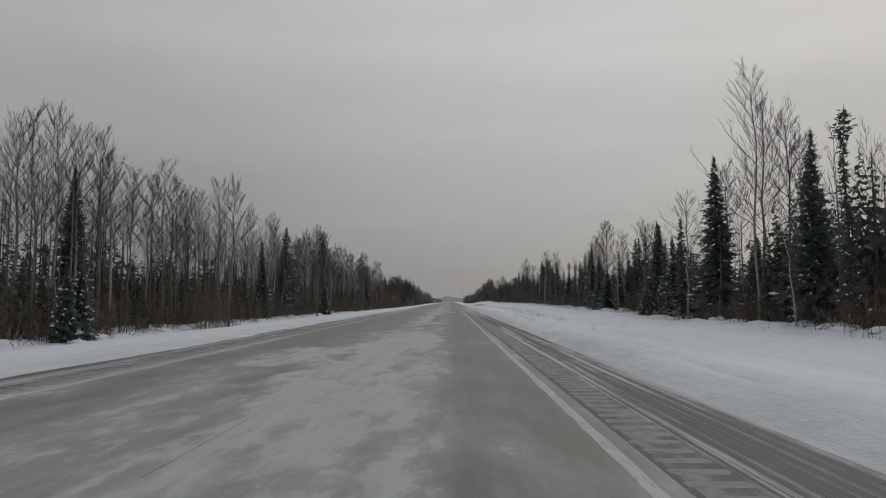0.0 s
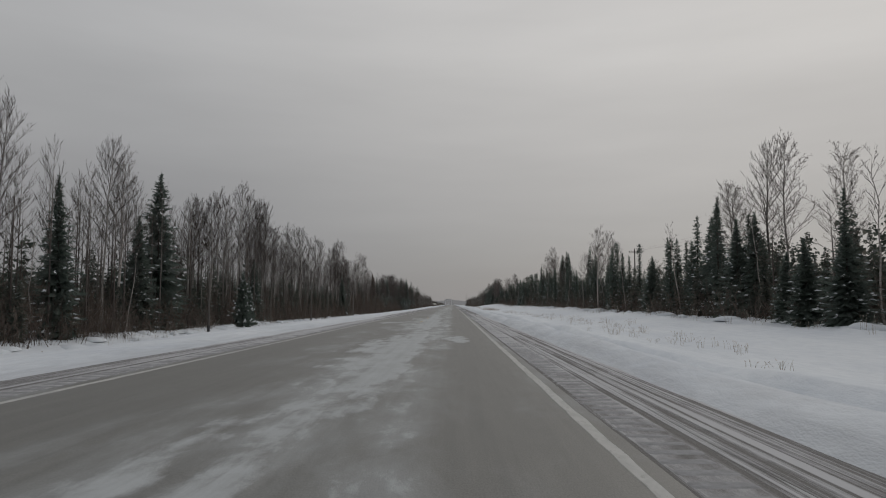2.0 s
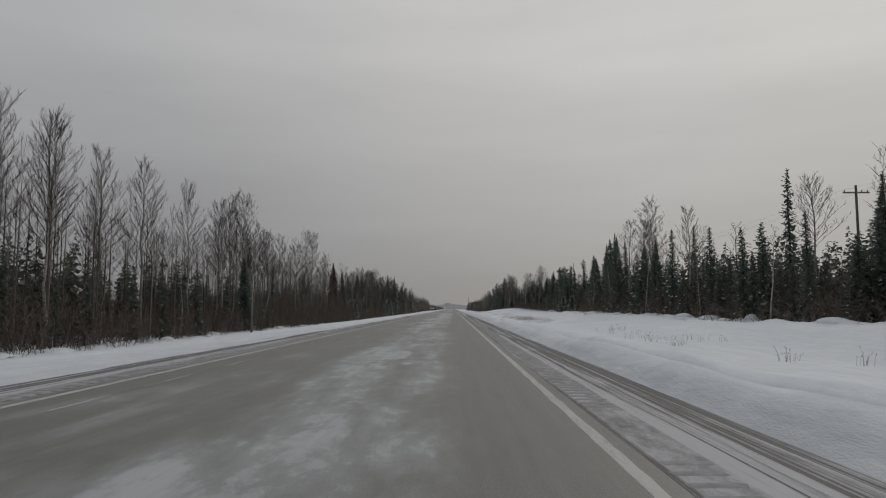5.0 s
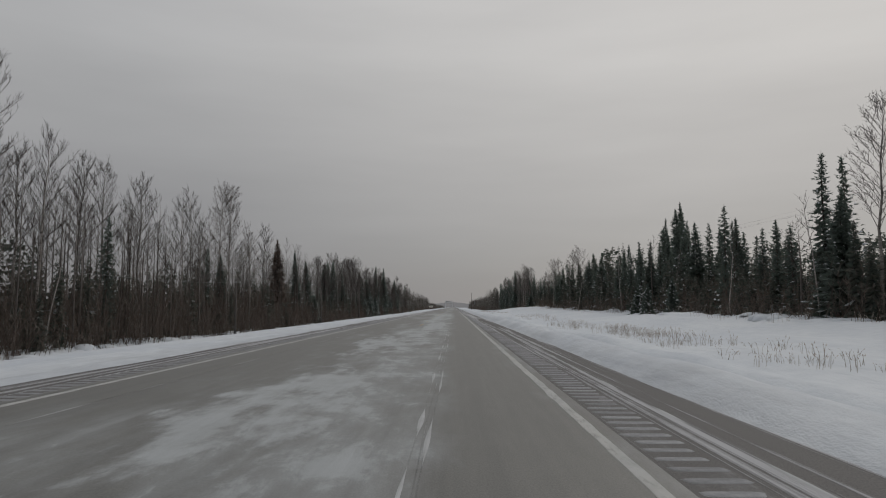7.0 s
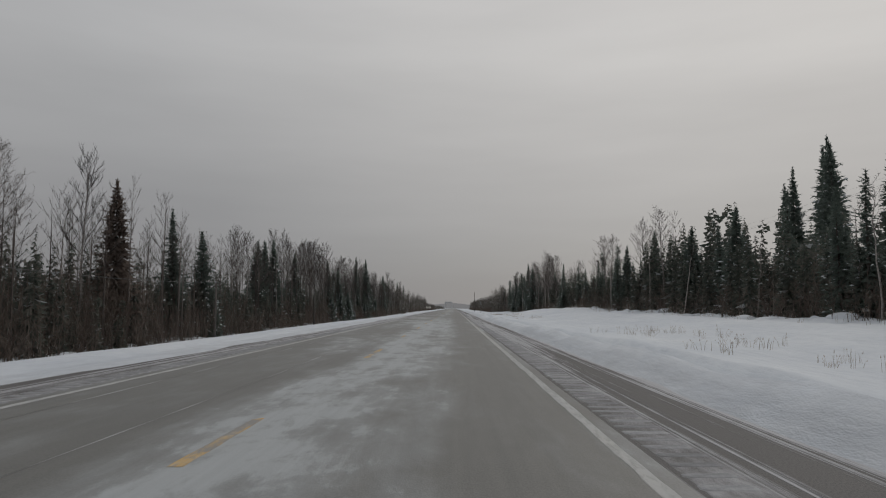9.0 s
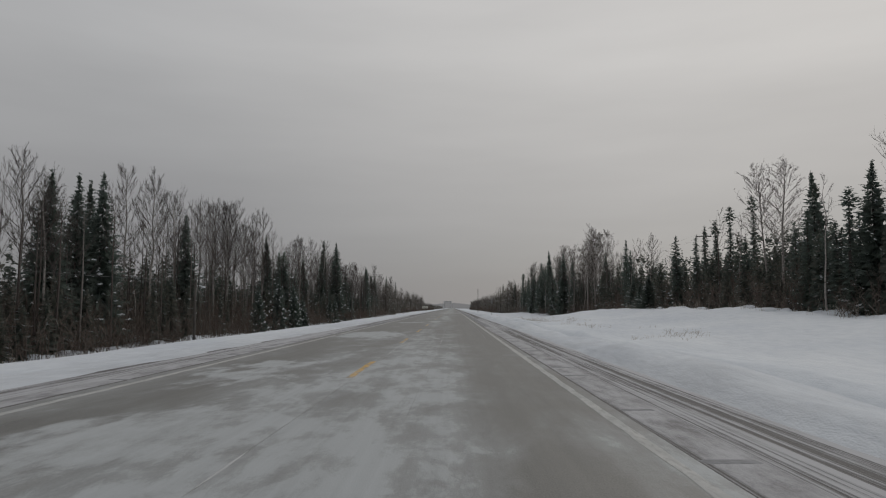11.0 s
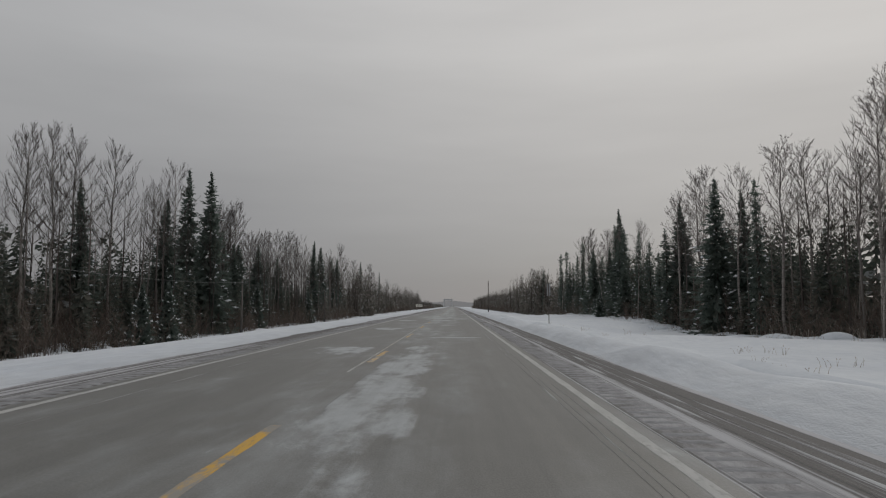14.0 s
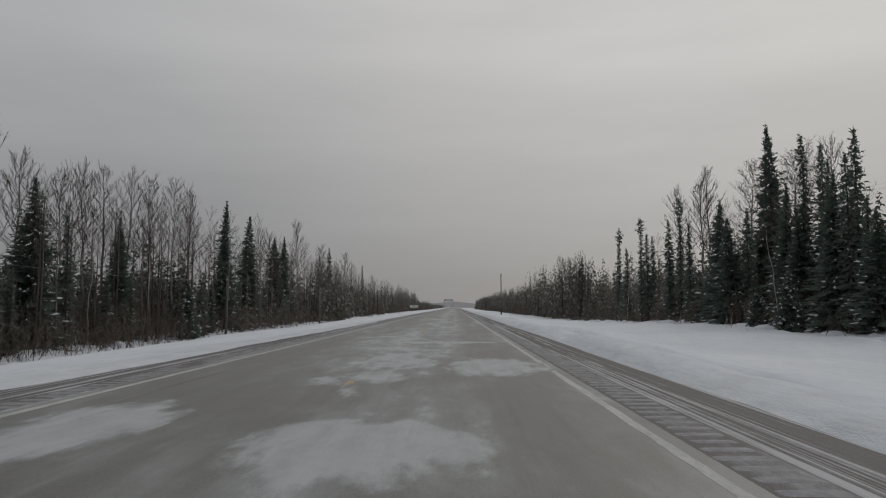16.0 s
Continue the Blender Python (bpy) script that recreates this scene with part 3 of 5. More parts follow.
def fronds(r, crown, axis, height, reach, count, wide=1.0):
    """The inside of a spruce: narrow ridged boughs, drooping low down and rising towards the tip."""
    for i in range(count):
        q = min(0.99, ((i + r.random()) / count) ** 1.12)
        rad, z = reach(q)
        a = i * 2.4 + r.uniform(-0.7, 0.7)
        out = Vector((math.cos(a), math.sin(a), 0))
        side = Vector((-out.y, out.x, 0))
        k = rad * r.uniform(0.6, 1.18)
        w = (r.uniform(0.07, 0.13) + 0.11 * k) * wide
        root = axis(min(height, z + 0.10 + 0.12 * k))
        rise = k * (r.uniform(-0.62, -0.15) + 0.75 * q)
        tip = axis(z) + out * k + Vector((0, 0, rise))
        mid = root.lerp(tip, r.uniform(0.45, 0.65))
        sag = Vector((0, 0, -w * r.uniform(0.5, 1.5)))
        crown.tri(root, mid + side * w + sag, tip)
        crown.tri(root, tip, mid - side * w + sag)


def spruce(r, height, radius, style, rows=30, per=6, segs=3, loaded=0.2, core=(120, 0.6, 1.0)):
    """Trunk, needle crown and snow of one spruce of that height."""
    trunk, crown, snow = Build(), Build(), Build()
    bend = [(r.uniform(-0.12, 0.12), r.uniform(-0.12, 0.12)) for _ in range(5)]
    pts = [(bend[k][0] * k / 4, bend[k][1] * k / 4, -0.4 + (height + 0.4) * k / 4) for k in range(5)]
    trunk.tube(pts, [0.13, 0.105, 0.075, 0.04, 0], 6)

    def axis(z):
        k = min(3.999, max(0, (z + 0.4) / (height + 0.4) * 4))
        i = int(k)
        a, b = Vector(pts[i]), Vector(pts[i + 1])
        return a.lerp(b, k - i)

    low = {"cone": 0.05, "wide": 0.04, "snowy": 0.03, "narrow": 0.08, "club": 0.10, "dead": 0.2}[style]
    phase = r.uniform(0, 6.28)

    def shape(q):
        if style == "club":
            k = 0.62 * (1 - q) + 0.20 + (0.26 if q > 0.84 else 0) - (0.09 if 0.62 < q < 0.80 else 0)
            return k * (1 - 0.75 * max(0, (q - 0.93) / 0.07))
        if style == "narrow":
            return (0.16 + 0.84 * (1 - q) ** 0.8 - 0.12 * max(0, (q - 0.9) / 0.1)) * (1 + 0.12 * math.sin(q * 9 + phase))
        return (1 - q) ** 0.86 * min(1, 0.82 + 1.4 * q) * (1 + 0.07 * math.sin(q * 11 + phase))

    fronds(r, crown, axis, height, lambda q: (core[1] * radius * max(0.06, shape(q)), height * (low + (0.985 - low) * q)), core[0], core[2])
    for j in range(rows):
        q = (j + r.random() * 0.9) / rows
        z = height * (low + (0.99 - low) * q)
        for i in range(per):
            if r.random() < 0.08:
                continue
            a = 2 * math.pi * (i + r.random()) / per + j * 2.4
            length = max(0.10, radius * shape(q) * r.uniform(0.62, 1.22))
            droop = r.uniform(0.25, 0.6) - 1.15 * q ** 1.6 + r.uniform(-0.1, 0.1)
            out = Vector((math.cos(a), math.sin(a), 0))
            side = Vector((-out.y, out.x, 0))
            base = axis(max(0.2, z + r.uniform(-0.15, 0.15)))
            prev = base + out * length * 0.25 + Vector((0, 0, -droop * length * 0.3))
            for s in range(1, segs + 1):
                k = 0.25 + 0.75 * s / segs
                p = base + out * length * k + Vector((0, 0, -droop * length * (k - 0.45 * k ** 4)))
                p += Vector((r.uniform(-0.04, 0.04), r.uniform(-0.04, 0.04), r.uniform(-0.04, 0.04)))
                reach = (0.09 + 0.30 * length * (1.12 - k)) * r.uniform(0.75, 1.25)
                on = prev.lerp(p, 0.55) + Vector((0, 0, 0.02))
                for sg in (-1, 1):
                    crown.tri(prev, on, prev.lerp(p, r.uniform(0.7, 1.3)) + side * sg * reach + Vector((0, 0, -reach * r.uniform(0.1, 0.7))))
                prev = p
            crown.tri(prev - out * length * 0.35 + side * 0.045, prev - out * length * 0.35 - side * 0.045 - Vector((0, 0, 0.05)), prev + out * 0.10 + Vector((0, 0, 0.05)))
            if q < (0.92 if style == "snowy" else 0.74) and r.random() < loaded * (1.15 - q) * (0.25 + 1.5 * (math.sin(a * 2 + z * 1.9 + phase) > 0)):
                f0 = r.uniform(0.4, 0.8)
                f1 = min(1.05, f0 + r.uniform(0.14, 0.32))
                c0, c1 = (base + out * length * k + Vector((0, 0, -droop * length * (k - 0.45 * k ** 4) + 0.03)) for k in (f0, f1))
                ww = (0.035 + 0.06 * min(1.2, length)) * r.uniform(0.6, 1.4) * (1.35 if style == "snowy" else 1.0)
                c0, c1 = c0 + side * r.uniform(-0.1, 0.1), c1 + side * r.uniform(-0.1, 0.1)
                ridge = c0.lerp(c1, r.uniform(0.3, 0.7)) + Vector((0, 0, ww * 0.55))
                el, er = (c0 + c1) / 2 + side * ww - Vector((0, 0, ww * 0.5)), (c0 + c1) / 2 - side * ww - Vector((0, 0, ww * 0.5))
                snow.tri(c0, el, ridge)
                snow.tri(el, c1, ridge)
                snow.tri(c1, er, ridge)
                snow.tri(er, c0, ridge)
    # leader
    t = axis(height)
    for i in range(3 if rows else 0):
        o = Vector((math.cos(i * 2.1), math.sin(i * 2.1), 0)) * 0.05
        crown.tri(t + Vector((0, 0, 0.12)), t + o - Vector((0, 0, 0.4)), t - o - Vector((0, 0, 0.4)))
    return trunk, crown, snow


def limb(r, start, d, length, steps, lift, wander):
    """Points along a limb that bends upward (or, with a negative lift, droops) as it grows."""
    pts, d = [Vector(start)], d.normalized()
    for _ in range(steps):
        d = (d + Vector((r.gauss(0, wander), r.gauss(0, wander), lift + r.gauss(0, wander) * 0.5))).normalized()
        pts.append(pts[-1] + d * (length / steps))
    return pts


def along(pts, k):
    f = min(0.999, max(0.0, k)) * (len(pts) - 1)
    i = int(f)
    return pts[i].lerp(pts[i + 1], f - i), (pts[i + 1] - pts[i]).normalized()


def bare_tree(r, height, style, branches=26, twigs=6, sub=2, fine=True, thick=1.0):
    """Trunk and bare branches of an aspen or birch."""
    trunk, crown = Build(), Build()
    lean = Vector((r.uniform(-0.5, 0.5), r.uniform(-0.5, 0.5), 0)) * (0.5 if style == "thin" else 1.0)
    wob = [Vector((r.uniform(-0.13, 0.13), r.uniform(-0.13, 0.13), 0)) for _ in range(8)]
    pts = [lean * (k / 7) ** 1.5 + wob[k] * (k > 0) + Vector((0, 0, -0.4 + (height + 0.4) * k / 7)) for k in range(8)]
    r0 = {"aspen": 0.13, "birch": 0.125, "thin": 0.12, "sapling": 0.08}[style] * r.uniform(0.85, 1.15)
    trunk.tube(pts, [r0 * (1 - 0.86 * k / 7) for k in range(7)] + [0], 6)
    low = {"aspen": r.uniform(0.40, 0.52), "birch": 0.40, "thin": 0.36, "sapling": 0.5}[style]
    flat = {"aspen": 0.90, "birch": 0.9, "thin": 1.16, "sapling": 0.8}[style]
    reach = {"aspen": 0.235, "birch": 0.24, "thin": 0.28, "sapling": 0.13}[style]

    def grow(bp, length, radius, number):
        """Skin one limb and set its twigs."""
        m = len(bp) - 1
        if fine:
            crown.tube(bp, [radius * (1 - 0.8 * k / m) for k in range(m + 1)], 3, False)
        else:
            for k in range(m):
                crown.blade(bp[k], bp[k + 1] + (bp[k + 1] - bp[k]) * 0.25, radius * (1.05 - 0.6 * k / m))
        for i in range(number):
            k = 0.22 + 0.78 * (i + r.random()) / number
            p, d = along(bp, k)
            a = r.uniform(0, 6.283)
            turn = Vector((math.cos(a), math.sin(a), 0.15)) * r.uniform(0.4, 0.85)
            tl = r.uniform(0.35, 0.8) * (1.15 - 0.55 * k) * (0.6 + 0.18 * length)
            e = p + (d + turn + Vector((0, 0, 0.25 if style != "birch" else 0.0))).normalized() * tl
            crown.blade(p, e, 0.0105 * thick)
            for _ in range(sub):
                g = p.lerp(e, r.uniform(0.3, 0.95))
                a = r.uniform(0, 6.283)
                up = r.uniform(0.2, 0.9) if style != "birch" else r.uniform(-0.75, 0.6)
                crown.blade(g, g + ((e - p).normalized() * 0.7 + Vector((math.cos(a) * 0.6, math.sin(a) * 0.6, up))) * r.uniform(0.12, 0.30), 0.009 * thick)

    for j in range(branches):
        q = (j + r.random()) / branches
        base, _ = along(pts, (low + (0.97 - low) * q ** 0.92))
        a = j * 2.4 + r.uniform(-0.5, 0.5)
        out = Vector((math.cos(a), math.sin(a), 0))
        tilt = radians((56 - 26 * q) * r.uniform(0.8, 1.2) * flat)
        length = height * (reach - (reach - 0.085) * q ** 1.5) * r.uniform(0.7, 1.2)
        length = min(length, (height * 1.03 - base.z) * 1.5)
        d = out * math.sin(tilt) + Vector((0, 0, math.cos(tilt)))
        bp = limb(r, base, d, length, 4 if fine else 3, 0.08 if style != "birch" else 0.05, 0.085)
        rad = (0.011 + 0.015 * (1 - q)) * thick
        grow(bp, length, rad, twigs)
        if length > 1.2:
            p, d = along(bp, r.uniform(0.3, 0.55))
            s = d.cross(Vector((0, 0, 1))).normalized() * r.choice((-1, 1))
            fork = length * r.uniform(0.5, 0.72)
            grow(limb(r, p, d + s * r.uniform(0.4, 0.75), fork, 3 if fine else 2, 0.10 if style != "birch" else 0.05, 0.085), fork, rad * 0.7, max(2, twigs - 2))
    return trunk, crown


STYLES = {"cone": (9, 2.4), "wide": (10, 3.2), "narrow": (8, 1.1), "club": (9, 1.1), "snowy": (4, 1.8), "dead": (10, 2.5)}
MODELS = {}
for style, (tall, rad) in STYLES.items():
    for k in range({"cone": 5, "narrow": 6, "club": 3, "wide": 3, "snowy": 2, "dead": 1}[style]):
        slim = style in ("narrow", "club")
        tr, cr, sn = spruce(rng, tall, rad * rng.uniform(0.85, 1.15), style, rows=int(tall * (4.2 if slim else 4.6)), per=6 if slim else 8, segs=2 if slim else 3, loaded=2.2 if style == "snowy" else 0.0 if style == "dead" else 0.36 if slim else 0.42, core=(150, 0.72, 1.15) if slim else (300, 0.78, 1.15))
        MODELS.setdefault(style, []).append((tall, [("trunk", tr.mesh("spruce_trunk", M_SPRUCE_BARK, True)), ("crown", cr.mesh("spruce_crown", M_DEAD if style == "dead" else M_NEEDLE))] + ([("snow", sn.mesh("spruce_snow", M_BOUGHSNOW))] if sn.v else [])))
for style, count in (("aspen", 8), ("birch", 6), ("thin", 2), ("sapling", 4)):
    for k in range(count):
        tr, cr = bare_tree(rng, 13, style, branches={"aspen": 33, "birch": 38, "thin": 30, "sapling": 12}[style], twigs=8 if style != "sapling" else 4, sub=4 if style == "birch" else 2)
        bark = M_BIRCH_BARK if style in ("birch", "sapling") or k % 4 == 1 else M_ASPEN_BARK
        twig = M_TWIG_PALE if style == "birch" else M_TWIG
        MODELS.setdefault(style, []).append((13, [("trunk", tr.mesh("bare_trunk", bark, True)), ("crown", cr.mesh("bare_crown", twig))]))

LABELS = {
    "cone": ("spruce_tree", "dark green conical spruce with dusted snow in the woods edge", "spruce tree", "spruces along the woods edge"),
    "wide": ("spruce_tree", "broad full spruce with snow on its lower boughs", "spruce tree", "spruces along the woods edge"),
    "narrow": ("spruce_tree", "slender dark black spruce standing in the woods edge", "spruce tree", "spruces along the woods edge"),
    "club": ("spruce_tree", "scraggly black spruce with a dense club-shaped top", "spruce tree", "spruces along the woods edge"),
    "dead": ("spruce_tree", "dead spruce with rust-brown needles among bare trees", "spruce tree", "spruces along the woods edge"),
    "snowy": ("young_spruce", "young bushy spruce with boughs weighed down by snow", "young spruce", "snow-laden young spruces"),
    "aspen": ("aspen_tree", "bare grey aspen with upswept branches, leafless in winter", "aspen tree", "bare trees along the woods edge"),
    "birch": ("birch_tree", "pale-barked bare birch with fine frosted twigs", "birch tree", "bare trees along the woods edge"),
    "sapling": ("birch_tree", "slender pale birch leaning out of the woods edge", "birch tree", "leaning birches along the woods edge"),
    "thin": ("aspen_tree", "tall open-branched leafless aspen rising over the spruces", "aspen tree", "bare trees along the woods edge"),
}
turns = random.Random(5)
planted = {}
heights = {-1: [], 1: []}


def plant(style, x, y, top):
    """One tree whose tip is at height top."""
    z = ground_z(x, y)
    if style not in ("snowy", "sapling"):
        heights[1 if x > 0 else -1].append((y, top - z))
    k = planted.get(style, 0)
    planted[style] = k + 1
    tall, pieces = MODELS[style][k % len(MODELS[style])]
    name, label, category, group = LABELS[style]
    root = new(name)
    h = (top - z) / tall
    s = h if style not in ("aspen", "birch", "thin", "sapling") else 0.55 * h + 0.45
    if style in STYLES:
        s = 0.45 * h + 0.42 if style == "snowy" else 0.5 * h + 0.42 if style == "cone" else 0.28 * h + 0.72
    root.matrix_basis = pose(x, y, z, 0, 0, turns.uniform(0, 360)) @ Matrix.Diagonal((s, s, h, 1))
    tagged(root, label, category, group)
    for nm, me in pieces:
        ob = part(nm, me, root, "snow lying on the boughs" if nm == "snow" else "")
        if nm == "snow":
            tagged(ob, kind="stuff")
    return root


def stand(*trees):
    for style, x, y, top in trees:
        plant(style, x, y, top)


stand(
    ("aspen", -26.7, 44.6, 13.3),
    ("aspen", -27.4, 47.9, 14.8),
    ("aspen", -27, 49.9, 15.5),
    ("cone", -30.0, 57.3, 12.9),
    ("aspen", -27.5, 53.2, 14.9),
    ("aspen", -26.3, 54.5, 14.8),
    ("aspen", -26.1, 56.5, 13.7),
    ("aspen", -28.1, 63.6, 13.6),
    ("aspen", -26.7, 64, 13.2),
    ("thin", -25.7, 65.6, 14.7),
    ("aspen", -27.2, 74, 13.5),
    ("aspen", -28.5, 74.1, 14.4),
    ("aspen", -28.1, 80.9, 14.3),
    ("aspen", -27.2, 85.7, 16.3),
    ("aspen", -27.6, 92.4, 17.7),
    ("aspen", -26.5, 94.9, 14.2),
    ("cone", -26, 101.2, 10.5),
    ("aspen", -27.9, 111.0, 15.1),
    ("wide", -27.2, 120.4, 14.6),
    ("cone", -26.6, 114.8, 9.5),
    ("aspen", -28.2, 153.1, 17),
)
stand(
    ("birch", -27.0, 112.5, 14.1),
    ("aspen", -27.4, 128.4, 12.6),
    ("aspen", -27.9, 131.4, 13.4),
    ("aspen", -26.3, 133.1, 13.5),
    ("aspen", -27.7, 133.8, 12.3),
    ("aspen", -27.9, 139.5, 15.4),
    ("aspen", -27.5, 141.9, 15.2),
    ("aspen", -26.9, 144.2, 16.9),
    ("aspen", -26.2, 146, 14),
    ("aspen", -28.2, 158, 15.5),
)
stand(
    ("cone", -26.2, 149.6, 7.6),
    ("aspen", -27.9, 156.1, 16.4),
    ("aspen", -28.3, 159.7, 17.3),
    ("aspen", -27.9, 160, 16.7),
    ("aspen", -28.4, 162.9, 15.3),
    ("aspen", -27.1, 165.1, 13.2),
    ("aspen", -28.1, 168.6, 13.8),
    ("aspen", -27.2, 171.9, 13.6),
    ("aspen", -28.4, 177.1, 15.6),
    ("aspen", -26.4, 180.3, 14.9),
    ("aspen", -28.3, 183.5, 15.7),
    ("aspen", -26.5, 187.5, 13.9),
    ("aspen", -26.7, 195.4, 14.7),
    ("aspen", -28.5, 211.8, 15.8),
)
stand(
    ("aspen", -27.7, 218.7, 14.5),
    ("aspen", -26.9, 218.7, 12.8),
    ("aspen", -27.4, 222.4, 14.9),
    ("cone", -25.5, 223, 8.3),
    ("aspen", -27.1, 224.8, 16.7),
    ("aspen", -27, 226.7, 16.8),
    ("aspen", -27.6, 228.5, 13.1),
    ("aspen", -28.3, 232.8, 12.1),
    ("aspen", -27.6, 234.3, 13.9),
    ("aspen", -27.8, 239.3, 13),
    ("narrow", -27.2, 243.2, 9),
    ("aspen", -28.4, 244.6, 13.6),
    ("aspen", -28.2, 251, 13.7),
    ("thin", -27.0, 258.5, 12.5),
    ("thin", -27.6, 261.9, 13.9),
    ("narrow", -27.5, 267.3, 8.4),
)
stand(
    ("cone", -27.3, 271.7, 7.9),
    ("birch", -27.1, 274.5, 16.6),
    ("birch", -26.3, 281, 11.6),
    ("aspen", -28.1, 293.9, 13.8),
    ("dead", -26.5, 296.2, 12.3),
    ("cone", -26.1, 307, 11.2),
    ("cone", -25.8, 314.1, 9.9),
    ("aspen", -26.3, 326, 11.4),
    ("cone", -27.2, 340.1, 11.2),
)
stand(
    ("aspen", -26.7, 377.9, 14.1),
    ("aspen", -28.9, 379.1, 14.5),
    ("aspen", -28.4, 382.2, 14.9),
    ("aspen", -27.5, 383.1, 15),
    ("aspen", -26.6, 385, 12.4),
    ("birch", -26.4, 387.2, 11.7),
    ("aspen", -27.2, 395.2, 15.6),
    ("aspen", -28.6, 396, 15.3),
    ("cone", -27.3, 397.5, 12.2),
    ("wide", -27.6, 406.3, 10.7),
)
stand(
    ("aspen", -28, 338.5, 12),
    ("birch", -26.3, 338.7, 10.1),
    ("cone", -27.3, 343.9, 11.7),
    ("wide", -26.3, 345.7, 12.2),
    ("cone", -27.7, 346.7, 11.6),
    ("aspen", -28.9, 355, 14),
    ("aspen", -27.8, 358.4, 14.1),
    ("aspen", -28.9, 366.5, 13.8),
    ("cone", -27.8, 366.7, 11.6),
    ("aspen", -28, 371.9, 13.2),
    ("aspen", -27.3, 374.5, 13.8),
    ("aspen", -26.7, 378, 14.1),
)
stand(
    ("wide", -25.6, 401.6, 10.5),
    ("cone", -26, 404.4, 8.6),
    ("cone", -26.5, 406.9, 7.8),
    ("cone", -25.9, 407.9, 7.2),
    ("narrow", -25.6, 410.1, 8.1),
    ("aspen", -28, 411.6, 11.6),
    ("aspen", -28.6, 419.8, 13.7),
    ("aspen", -27.3, 421.3, 14),
    ("cone", -27.7, 425.7, 11.3),
    ("aspen", -28.8, 426.4, 14.7),
    ("aspen", -27.4, 429.7, 14.8),
    ("aspen", -27.6, 437.3, 12.4),
    ("cone", -26.8, 439.5, 12),
    ("wide", -24.8, 446.2, 16.1),
    ("wide", -28.0, 448.1, 16.8),
    ("thin", -26.5, 440.6, 15.2),
    ("aspen", -28.1, 463.9, 15.2),
)
stand(
    ("cone", -26.9, 456.7, 9.2),
    ("aspen", -28.1, 458, 13.2),
    ("aspen", -28, 459.7, 14.1),
    ("cone", -26.7, 460.1, 9.4),
    ("aspen", -28.1, 461.9, 14),
    ("wide", -27.4, 464.2, 9.7),
    ("aspen", -28.9, 465.7, 13.9),
)
stand(
    ("birch", -29.3, 276, 17.2),
    ("wide", -26.3, 469.6, 10),
    ("aspen", -27.4, 469.6, 11.3),
    ("narrow", -25.7, 472.7, 7.9),
    ("aspen", -29, 477.7, 11.6),
    ("aspen", -27.9, 478.8, 12.2),
    ("aspen", -28, 481.9, 13),
    ("cone", -26.7, 482, 9),
    ("aspen", -28.1, 486.3, 13.6),
    ("aspen", -26.7, 487.8, 13),
    ("aspen", -28.2, 496.5, 14.4),
    ("aspen", -28.2, 500.6, 13.7),
    ("cone", -25.8, 505.5, 13.9),
    ("cone", -27.2, 519.6, 14.1),
    ("aspen", -27.8, 531.7, 12.7),
    ("cone", -27.3, 533.8, 12.5),
    ("cone", -26.5, 536.4, 12.7),
    ("aspen", -28.4, 555.1, 17.4),
    ("narrow", -25.7, 572.7, 14),
    ("aspen", -28.5, 577.2, 14.4),
    ("aspen", -26.8, 597.8, 14.8),
    ("aspen", -29, 626, 13.6),
    ("narrow", -27.3, 638, 14.4),
)
stand(
    ("club", 25, 39, 12.6),
    ("cone", 25.5, 43.6, 12.3),
    ("aspen", 26.8, 47.4, 12.7),
    ("aspen", 26.2, 47.7, 14.1),
    ("thin", 24.3, 49, 18),
    ("aspen", 26.3, 52.2, 16.2),
    ("wide", 24.9, 58.0, 13.8),
    ("aspen", 26.1, 58.4, 12.7),
    ("thin", 23.3, 60.6, 10.6),
    ("narrow", 23.3, 62, 8.8),
    ("cone", 24.6, 68.3, 7.8),
    ("cone", 25.2, 68.0, 7.2),
    ("narrow", 24.6, 70.9, 7.3),
    ("narrow", 25.9, 77.0, 10.0),
    ("cone", 25.8, 77.2, 10.3),
    ("aspen", 27.0, 83.0, 10.7),
    ("aspen", 26.5, 84.5, 10.9),
    ("narrow", 27.0, 88.9, 9.6),
    ("narrow", 26.2, 88.2, 9.3),
    ("narrow", 25.4, 88.6, 7.8),
    ("birch", 26.0, 94.5, 10.6),
    ("narrow", 27.8, 89, 10.2),
    ("narrow", 25.3, 93.2, 8.1),
)
stand(
    ("cone", 25.1, 104.6, 8.2),
    ("aspen", 26.4, 105.4, 13.4),
    ("narrow", 25.3, 106.1, 8.3),
    ("cone", 24.4, 106.2, 8),
    ("birch", 25.6, 108.7, 10.6),
    ("birch", 26.8, 112.1, 11.7),
    ("cone", 25.7, 113.5, 10.7),
    ("cone", 26.1, 115.7, 9.4),
    ("narrow", 25.5, 118, 9.7),
    ("narrow", 25.1, 118.2, 7.2),
    ("club", 24.9, 124.1, 8.1),
    ("narrow", 26.8, 124.7, 7.9),
    ("narrow", 26.3, 126, 8.3),
    ("cone", 24.9, 130.5, 6.7),
    ("narrow", 27.5, 133, 9),
    ("club", 27.3, 144.5, 9.4),
)
